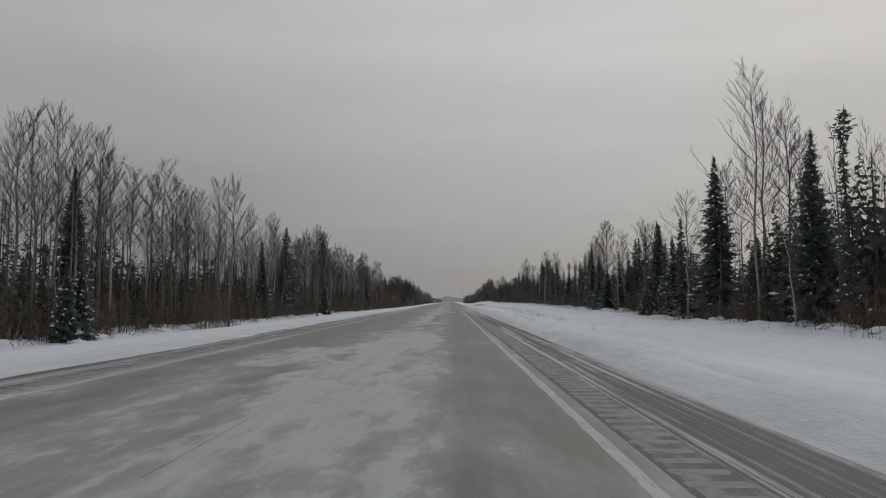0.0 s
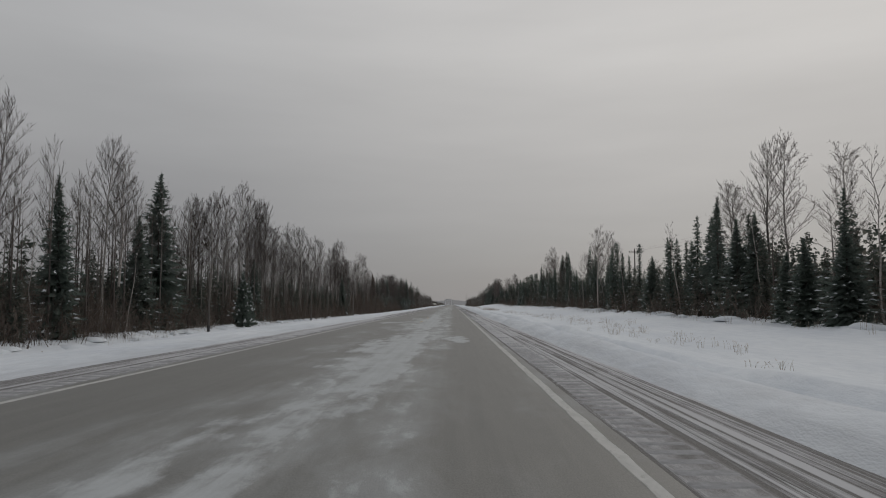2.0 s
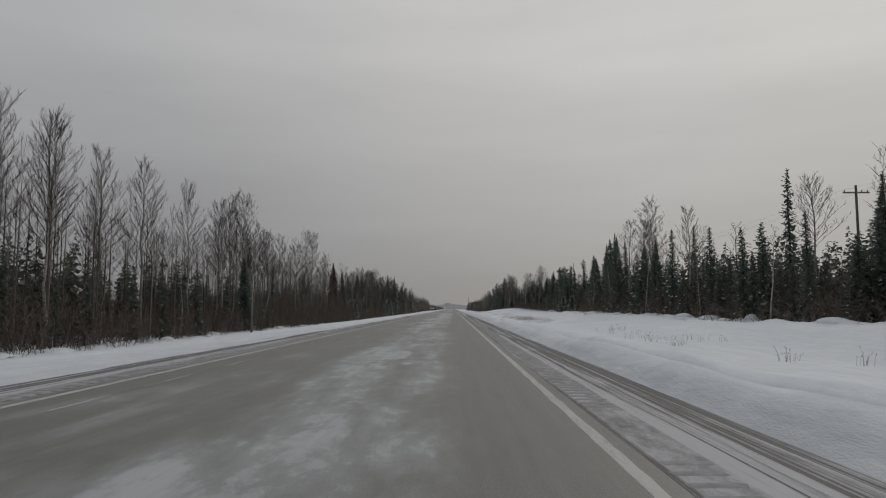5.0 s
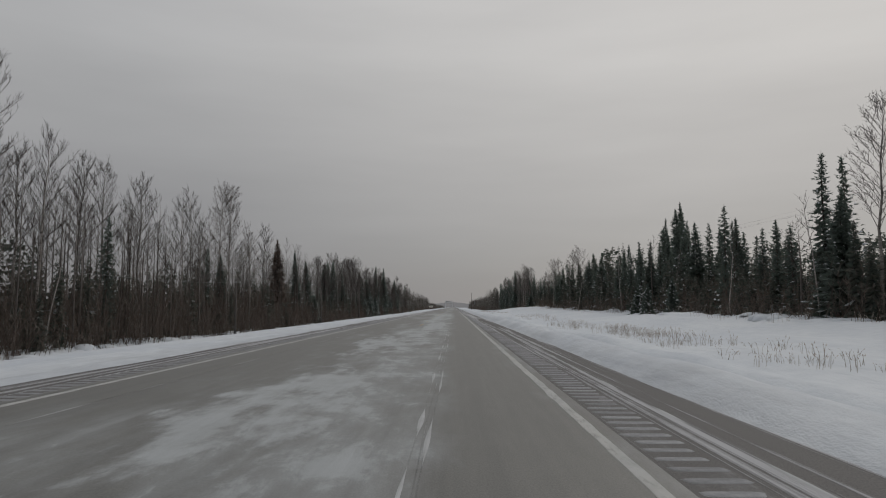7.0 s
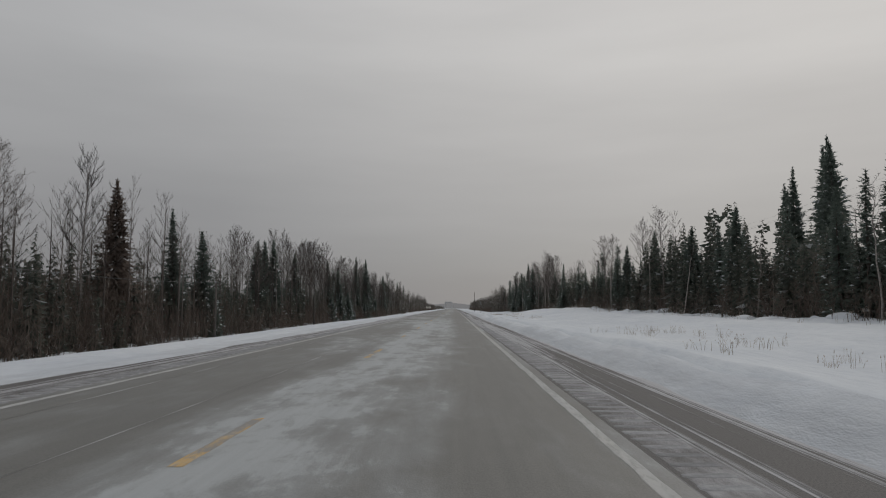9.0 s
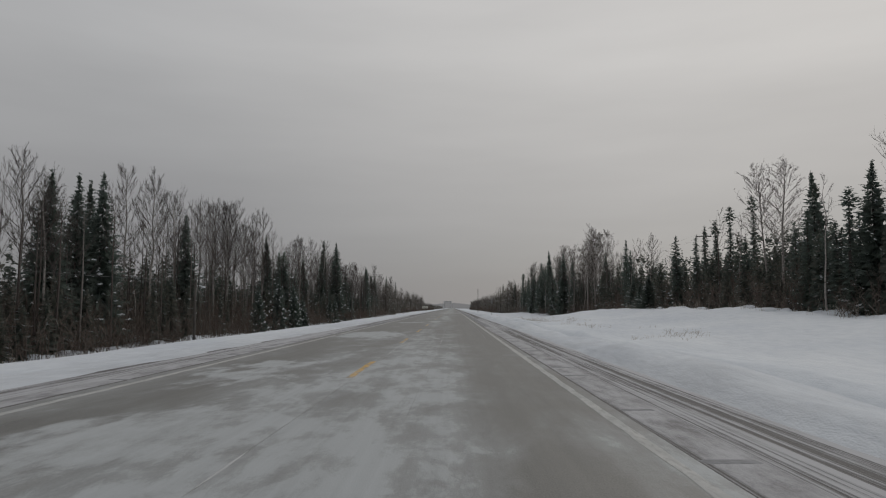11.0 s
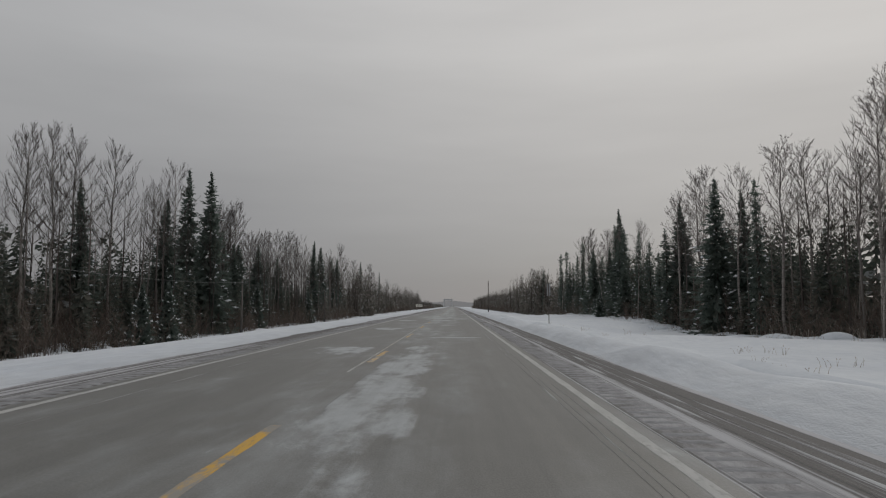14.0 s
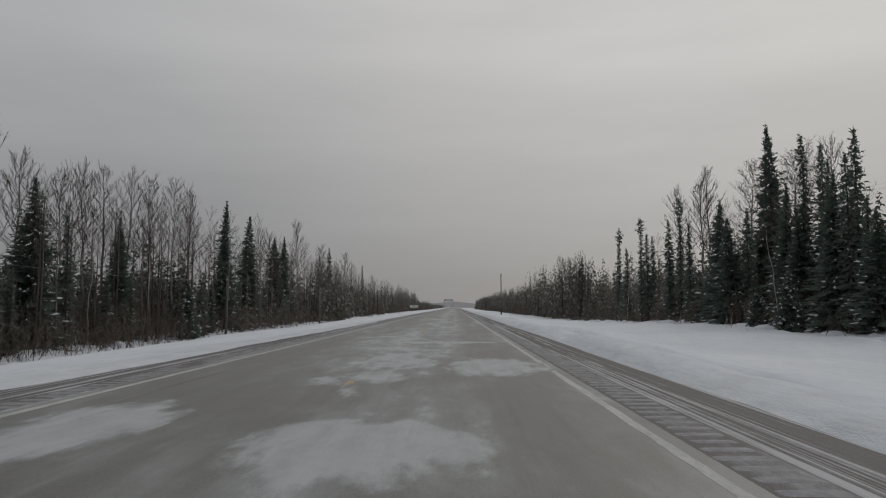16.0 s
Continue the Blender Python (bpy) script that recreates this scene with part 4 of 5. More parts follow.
stand(
    ("narrow", 24.8, 143.6, 8.1),
    ("narrow", 25.2, 145.4, 5.7),
    ("cone", 26, 148.5, 6.9),
    ("club", 25.4, 148.9, 10),
    ("narrow", 24.6, 149.2, 8.1),
    ("narrow", 25.1, 151, 7.5),
    ("birch", 23.3, 152, 12.1),
    ("narrow", 24.8, 152.2, 6.8),
    ("narrow", 26.4, 157.7, 7.5),
    ("birch", 27, 158, 10.6),
    ("aspen", 26.4, 159.6, 12.2),
    ("aspen", 26.2, 163.8, 10.7),
    ("narrow", 25.9, 165.6, 8.2),
    ("narrow", 25.4, 169.9, 6.4),
    ("narrow", 24.9, 171.1, 5.4),
    ("cone", 26.7, 171.4, 9),
    ("narrow", 24.6, 175.9, 7.4),
    ("aspen", 27.5, 180.3, 10.3),
    ("narrow", 25.6, 184.3, 7.8),
    ("narrow", 24.8, 186, 7.6),
    ("narrow", 26.3, 196.6, 8.9),
    ("narrow", 24.8, 203, 9.4),
    ("aspen", 27.4, 205.2, 11.7),
)
stand(
    ("narrow", 25, 209.7, 8.1),
    ("narrow", 24.7, 211.7, 7.9),
    ("cone", 26.3, 213.1, 9.5),
    ("cone", 25.2, 214.3, 8.9),
    ("birch", 26.5, 215.1, 14.3),
    ("birch", 26.9, 217.6, 12.3),
    ("narrow", 25, 218.3, 7),
    ("birch", 26.2, 218.8, 12.1),
    ("narrow", 26.3, 221.6, 8.4),
    ("birch", 25.7, 223.8, 12.8),
    ("cone", 25.2, 226.4, 8.2),
    ("narrow", 25.0, 228.0, 10.8),
    ("narrow", 26.6, 228.4, 10.7),
    ("narrow", 25.4, 232.9, 6.8),
    ("narrow", 25.4, 234.9, 7.5),
    ("narrow", 25.3, 244, 9.9),
    ("club", 29.6, 274.7, 11.4),
    ("cone", 35, 290, 12.8),
)
stand(
    ("narrow", 32, 246.9, 7.6),
    ("club", 31.7, 248.3, 8.6),
    ("narrow", 30.5, 248.5, 8.5),
    ("narrow", 32.2, 253.4, 8.3),
    ("cone", 31, 255.4, 10.3),
    ("narrow", 32.2, 256.3, 8.9),
    ("narrow", 32.3, 259.7, 10.6),
    ("cone", 32.1, 262.4, 10.2),
    ("cone", 30, 264.1, 11),
    ("narrow", 32.2, 265.9, 11.1),
    ("narrow", 30.3, 267.6, 11.5),
    ("cone", 31.5, 272.5, 10.8),
    ("cone", 32.2, 276.7, 12.3),
)
stand(
    ("narrow", 25.6, 263.2, 8.6),
    ("cone", 25, 264.8, 7.9),
    ("narrow", 25.2, 265.9, 8.9),
    ("narrow", 24.5, 267.1, 7.8),
    ("narrow", 24.9, 269, 9.2),
    ("narrow", 25.8, 272.4, 8.6),
    ("narrow", 25, 276.8, 8.9),
    ("narrow", 24.5, 278.9, 7.5),
    ("cone", 26.3, 281.9, 8.8),
    ("narrow", 30.9, 297.6, 11.5),
    ("cone", 26.5, 297.7, 10),
    ("narrow", 26, 300.2, 8.6),
    ("cone", 26.6, 309, 9.6),
    ("club", 34, 316, 11.2),
    ("birch", 27.1, 320.2, 12.7),
    ("aspen", 27.5, 329.9, 12.6),
)
stand(
    ("cone", 25.3, 329.9, 9.5),
    ("club", 24, 330.1, 8),
    ("narrow", 25.7, 331.9, 6.8),
    ("narrow", 24.4, 332.1, 6.4),
    ("narrow", 24.7, 333.9, 6.1),
    ("narrow", 25.5, 337.4, 7.8),
    ("narrow", 26.2, 340.3, 7.4),
    ("birch", 25.8, 341.9, 11.8),
    ("birch", 25.5, 343.6, 11.9),
    ("narrow", 25.4, 346.7, 6.9),
    ("club", 27.3, 354.5, 10.6),
    ("narrow", 24.8, 356.4, 8),
    ("club", 30.7, 357.3, 12.1),
    ("narrow", 24.6, 361.4, 8.6),
    ("club", 30.1, 365, 10.6),
    ("narrow", 29, 365.2, 10),
    ("aspen", 29, 386, 11.1),
    ("narrow", 26, 386.8, 10.7),
)
stand(
    ("birch", 25.7, 397.7, 7.9),
    ("cone", 26.2, 400.1, 9.6),
    ("birch", 26.5, 402, 13.4),
    ("birch", 25.4, 402.1, 13.1),
    ("birch", 25.1, 403.6, 14.1),
    ("aspen", 26.3, 407.3, 13.5),
    ("birch", 25, 409.8, 12.5),
    ("birch", 26.6, 411.1, 14.3),
    ("aspen", 26.9, 415, 10.6),
    ("aspen", 26.9, 418.4, 11.2),
    ("birch", 24.6, 419.7, 12.4),
    ("birch", 26.6, 419.9, 12.4),
    ("narrow", 25.5, 425.5, 11.2),
    ("aspen", 25.1, 428.4, 12.3),
    ("cone", 26.1, 429.5, 11),
    ("cone", 24.6, 431.5, 12.4),
    ("birch", 25.5, 437.8, 14.2),
    ("birch", 26.2, 440.0, 13.8),
    ("birch", 25.0, 442.3, 12.4),
    ("cone", 25.9, 444.5, 12.3),
    ("aspen", 30.9, 477, 13.9),
)
stand(
    ("narrow", 24, 443.6, 9.3),
    ("narrow", 23.9, 445.7, 7),
    ("narrow", 25.7, 455.5, 9.1),
    ("narrow", 25, 457.7, 10.6),
    ("narrow", 24.9, 464.3, 11.7),
)
stand(
    ("birch", 24.3, 98.3, 12.3),
    ("narrow", 25, 111.4, 9.5),
    ("narrow", 24, 145.5, 9),
    ("narrow", 26.7, 147.4, 8),
    ("narrow", 25, 161.6, 9.2),
    ("narrow", 29.5, 188, 12.6),
    ("narrow", 38.5, 235, 13.7),
    ("narrow", 25.1, 273.8, 8.3),
    ("wide", 44.5, 315, 20),
    ("wide", 47, 320, 22),
    ("cone", 48.5, 323.6, 21.5),
    ("cone", 46.2, 327, 19.5),
    ("cone", 46.9, 331, 18),
    ("cone", 38, 360, 15),
    ("narrow", 24.9, 380.5, 8.6),
    ("cone", 24.1, 461.3, 6.5),
    ("narrow", 24.1, 462.2, 7.4),
    ("narrow", 24, 463.7, 10.1),
    ("cone", 24, 465.2, 9.3),
    ("narrow", 25.9, 469.1, 10.9),
    ("narrow", 26.2, 470.3, 12.2),
    ("cone", 24.7, 470.7, 7.8),
    ("narrow", 25.3, 471, 13),
    ("birch", 25.6, 471.4, 12.1),
    ("birch", 25.2, 472.1, 11.7),
    ("cone", 24.6, 472.2, 9.8),
    ("narrow", 25.2, 479.8, 9.1),
    ("cone", 24.3, 481.3, 8.7),
    ("birch", 26, 481.5, 13.1),
    ("cone", 24.7, 484.1, 10.5),
)
stand(
    ("cone", 29.1, 484, 17.1),
    ("aspen", 25.6, 488.8, 13.9),
    ("aspen", 25.1, 489.3, 12.9),
    ("narrow", 24, 489.6, 9.2),
    ("club", 25.5, 496.9, 12.8),
    ("narrow", 24.7, 498.1, 10.6),
    ("aspen", 26.2, 498.2, 13.9),
    ("narrow", 25.3, 506.1, 9.6),
    ("narrow", 24.7, 506.6, 10),
    ("club", 24.2, 507.3, 12.1),
    ("narrow", 24.7, 515.9, 9.1),
    ("club", 25.7, 524.5, 12.7),
    ("narrow", 25.7, 553.2, 10.7),
    ("aspen", 26.3, 580.2, 12.1),
)


# slender pale birches leaning out of the front of the woods
lean = random.Random(31)
for k in range(64):
    side = -1 if k % 2 else 1
    x, y = (lean.uniform(23.2, 25.5) if side > 0 else -lean.uniform(25.0, 27.5)), 44 + k * 7.6 + lean.uniform(-3, 3)
    root = plant("sapling", x, y, ground_z(x, y) + lean.uniform(6.0, 9.5))
    root.matrix_basis = root.matrix_basis @ pose(0, 0, 0, lean.uniform(-7, 7), lean.uniform(-7, 7), 0)


# ------------------------------------------------------------------ the woods behind and beyond
fill = random.Random(21)
LOW_SPRUCE, MID_SPRUCE, LOW_BARE, FAR_SPRUCE, FAR_BARE = [], [], [], [], []
for k in range(6):
    style = ("narrow", "cone", "narrow", "cone", "club", "narrow")[k]
    LOW_SPRUCE.append(spruce(fill, 8, (1.1, 1.65, 1.15, 1.5, 1.05, 1.2)[k], style, rows=0, core=(205, 1.0, 1.15))[1].arrays())
    MID_SPRUCE.append(spruce(fill, 8, (1.2, 1.7, 1.25, 1.6, 1.15, 1.3)[k], style, rows=0, core=(66, 1.0, 1.7))[1].arrays())
    FAR_SPRUCE.append(spruce(fill, 8, (1.05, 1.4, 1.1, 1.3, 0.9, 1.2)[k], ("narrow", "cone")[k % 2], rows=0, core=(34, 1.05, 2.05))[1].arrays())
for k in range(5):
    cr = bare_tree(fill, 12, "aspen", branches=14, twigs=6, sub=0, fine=False, thick=1.1)[1]
    cr.tube([(0, 0, -0.4), (0.1, 0.1, 6), (0.0, 0.1, 12)], [0.085, 0.06, 0], 4)
    LOW_BARE.append(cr.arrays())
    cr = bare_tree(fill, 12, "aspen", branches=9, twigs=4, sub=0, fine=False, thick=1.8)[1]
    cr.tube([(0, 0, -0.4), (0.1, 0.1, 6), (0.0, 0.1, 12)], [0.14, 0.10, 0], 3)
    FAR_BARE.append(cr.arrays())
STEMS = []
for k in range(6):
    b = Build()
    for s in range(4):
        x, y, h = fill.uniform(-0.7, 0.7), fill.uniform(-0.7, 0.7), fill.uniform(0.45, 1.0)
        dx, dy = fill.uniform(-1.1, 1.1), fill.uniform(-1.1, 1.1)
        b.blade((x, y, -0.1), (x + dx, y + dy, h), 0.015)
        for t in range(8):
            q = fill.uniform(0.12, 0.95)
            p = Vector((x + dx * q, y + dy * q, h * q))
            a = fill.uniform(0, 6.28)
            o = Vector((math.cos(a), math.sin(a), 0)) * 0.0165
            b.tri(p - o, p + o, p + Vector((fill.uniform(-0.6, 0.6), fill.uniform(-0.6, 0.6), fill.uniform(0.04, 0.22))))
    STEMS.append(b.arrays())


def left_share(y):
    """Share of spruce on the left side along the road."""
    return lerp_table([(0, 0.25), (213, 0.3), (298, 0.5), (447, 0.5), (638, 0.6)], y)


def local_height(side, y):
    """How tall the front trees stand about here."""
    near = [h for yy, h in heights[side] if abs(yy - y) < 9]
    return min(15.0, sum(near) / len(near)) if near else (12.0 if side < 0 else 11.0)


spr, mid_spr, bar, brush, far_spr, far_bar = [], [], [], [], [], []
for side in (-1, 1):
    for step in range(-16, 1150):
        y = float(step)
        near = y < 575
        if not near and step % 2:
            continue
        if side < 0:
            share = left_share(y)
        else:
            share = lerp_table([(0, 0.35), (64, 0.4), (84, 0.8), (385, 0.75), (398, 0.3), (432, 0.3), (455, 0.7), (638, 0.75)], y)
        first = 23.4 if side > 0 else lerp_table([(0, 24.2), (230, 24.2), (262, 22.6), (560, 22.4), (640, 23.4)], y)
        tip = local_height(side, y)
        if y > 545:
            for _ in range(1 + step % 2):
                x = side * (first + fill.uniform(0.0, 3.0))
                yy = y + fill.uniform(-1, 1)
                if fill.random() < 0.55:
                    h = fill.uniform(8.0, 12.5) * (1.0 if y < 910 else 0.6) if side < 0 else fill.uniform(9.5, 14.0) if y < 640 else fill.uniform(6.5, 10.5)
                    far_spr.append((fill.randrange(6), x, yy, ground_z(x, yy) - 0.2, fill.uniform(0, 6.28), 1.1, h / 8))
                else:
                    h = fill.uniform(9, 13) * (1.0 if y < 910 else 0.6) if side < 0 or y < 640 else fill.uniform(8, 11)
                    far_bar.append((fill.randrange(5), x, yy, ground_z(x, yy), fill.uniform(0, 6.28), 1.0, h / 12))
        for row in range(5):
            if fill.random() > (0.75, 0.9, 0.95, 0.8, 0.75)[row]:
                continue
            x = side * (first + 1.0 + row * fill.uniform(2.0, 3.2) + fill.uniform(0, 1.6))
            yy = y + fill.uniform(-0.5, 0.5)
            z = ground_z(x, yy)
            turn = fill.uniform(0, 6.28)
            if fill.random() < share + (0.35 if row > 1 else 0.05):
                h = tip * (fill.uniform(0.28, 0.62) if row < 2 else fill.uniform(0.45, 0.88)) * (1.0 if side > 0 else 0.76) * (1.0 if near else 1.25 if side > 0 or y < 910 else 0.75)
                wide = fill.uniform(0.8, 1.1) * min(1.25, max(0.7, h / 8))
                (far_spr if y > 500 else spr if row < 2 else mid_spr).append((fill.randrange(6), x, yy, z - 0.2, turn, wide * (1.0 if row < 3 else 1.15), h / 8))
            elif fill.random() < ((0.80 if side < 0 else 0.36) if near else 0.25):
                h = (tip * fill.uniform(0.66, 0.97) + 0.3 * row) * (0.6 if side < 0 and y > 910 else 1.0)
                (bar if near else far_bar).append((fill.randrange(5), x, yy, z, turn, 0.9, h / 12))
        if y < 610 and (y < 490 or step % 2):
            alder = side > 0 and 388 < y < 452
            for _ in range(9 if side < 0 else 7 if alder else 5):
                deep_in = fill.uniform(0.2 if alder else -0.8, 6.0)
                x = side * (first + deep_in)
                yy = y + fill.uniform(-0.5, 0.5)
                h = fill.uniform(1.4, 4.4) * (1.15 if alder else 1.0) + 0.5 * max(0, deep_in)
                if side < 0:
                    h *= lerp_table([(215, 1.0), (235, 1.55), (300, 1.45), (320, 1.05), (395, 1.05), (440, 0.85), (470, 0.9)], y)
                brush.append((fill.randrange(6), x, yy, ground_z(x, yy), fill.uniform(0, 6.28), fill.uniform(0.8, 1.3), h * (1.0 if side < 0 else 0.85)))
        elif y > 610 and step % 4 == 0:
            for _ in range(7):
                x = side * (first + fill.uniform(-0.6, 5.0))
                brush.append((fill.randrange(6), x, y + fill.uniform(-2, 2), ground_z(x, y), fill.uniform(0, 6.28), 2.2, fill.uniform(2, 4.5)))
# an alder thicket standing out of the woods by the telephone line
for _ in range(46):
    x, yy = -21.4 + fill.gauss(0, 1.1), 66.5 + fill.gauss(0, 2.2)
    brush.append((fill.randrange(6), x, yy, ground_z(x, yy), fill.uniform(0, 6.28), 0.7, fill.uniform(2.8, 5.6)))
# younger woods run on along one side to where the road meets the sky
for side in (-1,):
    for step in range(1150, 1900, 3):
        x, h = side * fill.uniform(23.0, 30.0), fill.uniform(4.5, 7.0)
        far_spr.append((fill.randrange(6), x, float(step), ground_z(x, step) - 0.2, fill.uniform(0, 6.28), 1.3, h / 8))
DEEP = [spruce(fill, 8, 1.5, "cone", rows=0, core=(22, 1.0, 1.8))[1].arrays() for _ in range(4)]
deep = []
for side in (-1, 1):
    for _ in range(1250):
        y, x = fill.uniform(-40, 760), side * (36 + 88 * fill.random() ** 1.9)
        h = fill.uniform(6.0, 9.5)
        deep.append((fill.randrange(4), x, y, ground_z(x, y) - 0.3, fill.uniform(0, 6.28), fill.uniform(1.1, 1.7), h / 8))
tagged(scatter("deep_woods", DEEP, deep, M_WOODS), "spruce woods stretching away behind the road's edge", "spruce woods", kind="stuff")
tagged(scatter("spruce_woods", LOW_SPRUCE, spr, M_WOODS), "dense dark spruce woods behind the front trees", "spruce woods", kind="stuff")
tagged(scatter("inner_spruce_woods", MID_SPRUCE, mid_spr, M_WOODS), "dense dark spruce woods deeper among the trees", "spruce woods", kind="stuff")
tagged(scatter("bare_woods", LOW_BARE, bar, M_WOODTWIG), "leafless aspen and birch woods standing among spruces", "bare woods", kind="stuff")
tagged(scatter("far_spruce_woods", FAR_SPRUCE, far_spr, M_HAZED_FARWOODS), "distant spruce woods lining the highway", "spruce woods", kind="stuff")
tagged(scatter("far_bare_woods", FAR_BARE, far_bar, M_WOODTWIG), "distant leafless woods lining the highway", "bare woods", kind="stuff")
tagged(scatter("undergrowth", STEMS, brush, M_BRUSH), "thicket of bare brown brush at the foot of the trees", "undergrowth", kind="stuff")


# ------------------------------------------------------------------ snow-laden young spruces at the woods edge
stand(
    ("cone", 22.3, 92, 5.0),
    ("cone", 22.9, 95.5, 4.5),
    ("cone", 22.6, 88.5, 5.4),
    ("snowy", 23.2, 73, 3.0),
    ("snowy", 22.3, 257, 3.7),
    ("snowy", 22.6, 262, 3.3),
    ("snowy", 22.8, 250.5, 4.1),
    ("cone", 22.2, 363, 4.6),
    ("cone", 22.6, 367.5, 4.0),
    ("cone", 23, 372, 4.6),
    ("snowy", 22, 467, 3.4),
    ("snowy", 22.4, 472, 2.6),
    ("snowy", -21.6, 392, 4.6),
    ("snowy", -22.3, 386, 5.4),
    ("snowy", -21.9, 399, 3.0),
    ("snowy", -22.8, 378, 4.2),
    ("snowy", -22.9, 44.2, 3.4),
    ("snowy", -23.3, 46.6, 3.9),
    ("snowy", -22.5, 133, 5.0),
    ("snowy", -23, 137, 3.6),
    ("snowy", -23.2, 310.7, 3.2),
    ("snowy", -22.3, 425, 3.0),
    ("snowy", -22.1, 429.5, 3.2),
    ("snowy", -23.4, 459.6, 4.4),
    ("snowy", -22.7, 487.3, 3.6),
)


# a fallen trunk under snow, propped against the woods edge
b = Build()
z = ground_z(23.0, 262)
path = [Vector((23.9, 265.5, z - 0.15)), Vector((22.9, 262.5, z + 0.5)), Vector((22.4, 260.0, z + 1.0)), Vector((21.8, 257.4, z + 1.6))]
b.tube(path, [0.12, 0.105, 0.085, 0.04], 8)
root = tagged(new("fallen_trunk"), "fallen spruce trunk under snow leaning out of the woods", "fallen trunk")
part("trunk", b.mesh("trunk", M_SPRUCE_BARK, True), root)
b = Build()
b.tube([p + Vector((0, 0, 0.09)) for p in path], [0.08, 0.105, 0.085, 0.03], 8)
part("snow_cap", b.mesh("snow_cap", M_SNOW, True), root, "snow lying along the trunk")


# ------------------------------------------------------------------ road markings
def marking(name, x, y0, y1, width, mat, label):
    """A stripe of paint with ragged edges; finer where the camera drives past it."""
    b = Build()
    y, rows = y0, []
    while y < y1:
        rows.append(y)
        y += 0.3 if -10 < y < 500 else 12.0
    rows.append(y1)
    for k, y in enumerate(rows):
        ragged = 0.5 if -10 < y < 500 else 0.0
        a = width * (0.5 + ragged * 0.34 * noise.noise((x, y * 1.7, 3.0)))
        c = width * (0.5 + ragged * 0.34 * noise.noise((x, y * 1.7, 8.0)))
        b.v += [(x - a, y, 0.001), (x - a * 0.9, y, 0.004), (x + c * 0.9, y, 0.004), (x + c, y, 0.001)]
    for k in range(len(rows) - 1):
        o = 4 * k
        b.f += [(o + q, o + q + 1, o + q + 5, o + q + 4) for q in range(3)]
    return tagged(new(name, b.mesh(name, mat)), label, "road marking", kind="structure")


marking("edge_line_right", 3.68, -60, 1100, 0.125, M_WHITE, "worn white painted edge line beside the shoulder")
marking("edge_line_left", -3.6, -60, 1100, 0.12, M_WHITE, "worn white painted edge line on the far lane")
for k in (0, 1, 9, *range(11, 50)):
    y = 101.45 + 11.95 * k
    tagged(marking("centre_dash", -0.05, y, y + 3.8, 0.13, M_YELLOW, "faded yellow centre line dash half hidden by snow"), group="yellow centre dashes")
marking("centre_line_solid", -0.20, 386, 424, 0.05, M_FADED, "faded solid pale yellow line beside the centre dashes")


# ------------------------------------------------------------------ milled rumble strips filled with snow
rum = random.Random(8)
GROOVES = []
for k in range(6):
    b = Build()
    w, d = 0.235, 0.092
    edge = [(-w * rum.uniform(0.96, 1.06), -d * 0.55), (-w * 0.86, -d * rum.uniform(0.85, 1.05)), (w * 0.86, -d * rum.uniform(0.85, 1.05)), (w * rum.uniform(0.94, 1.08), -d * 0.6), (w * rum.uniform(0.94, 1.08), d * 0.5), (w * 0.84, d * rum.uniform(0.8, 1.05)), (-w * 0.84, d * rum.uniform(0.8, 1.05)), (-w * rum.uniform(0.94, 1.06), d * 0.6)]
    top = [(x * 0.94, y * 0.8, 0.005) for x, y in edge]
    b.v = [(x, y, 0.0) for x, y in edge] + top
    b.f = [tuple(range(8, 16))] + [(i, (i + 1) % 8, 8 + (i + 1) % 8, 8 + i) for i in range(8)]
    GROOVES.append(b)


def rumble(name, x, y0, y1, near0, near1, label):
    """Snow packed into each groove; the nearest ones are single pieces."""
    root = tagged(new(name), label, "rumble strip", kind="structure")
    meshes = [g.mesh("groove_snow", M_GROOVE) for g in GROOVES]
    rest = []
    for k in range(int((y1 - y0) / 0.36)):
        y = y0 + 0.36 * k
        if noise.noise((x, y * 0.21, 4.0)) < -0.42 or noise.noise((x, y * 1.7, 2.0)) > lerp_table([(64, 0.6), (80, 0.0), (116, 0.0), (132, 0.6), (270, 0.6), (292, -0.3), (334, -0.3), (346, 0.6)], y):
            continue
        i, s = rum.randrange(6), rum.uniform(0.88, 1.08)
        if near0 <= y <= near1:
            ob = part("groove", meshes[i], root)
            ob.matrix_basis = pose(x + rum.uniform(-0.02, 0.02), y, 0.0, 0, 0, rum.uniform(-1.5, 1.5)) @ Matrix.Diagonal((s, rum.uniform(0.8, 1.1), 1, 1))
        else:
            rest.append((i, x + rum.uniform(-0.02, 0.02), y, 0.0, rum.uniform(-0.03, 0.03), s, 1.0))
    ob = scatter("grooves", [g.arrays() for g in GROOVES], rest, M_GROOVE)
    ob.parent = root
    tagged(ob, kind="stuff")


M_GROOVE = make_mixed("packed_snow", [(0.3, (0.20, 0.204, 0.21)), (0.7, (0.34, 0.345, 0.355))], 7, 0.85, (1, 1, 1), 0.2)
rumble("rumble_strip_right", 4.18, 2, 540, 180, 285, "milled rumble strip whose grooves are packed with snow")
rumble("rumble_strip_left", -4.06, 8, 540, 386, 422, "milled rumble strip with snow-filled grooves on the far shoulder")


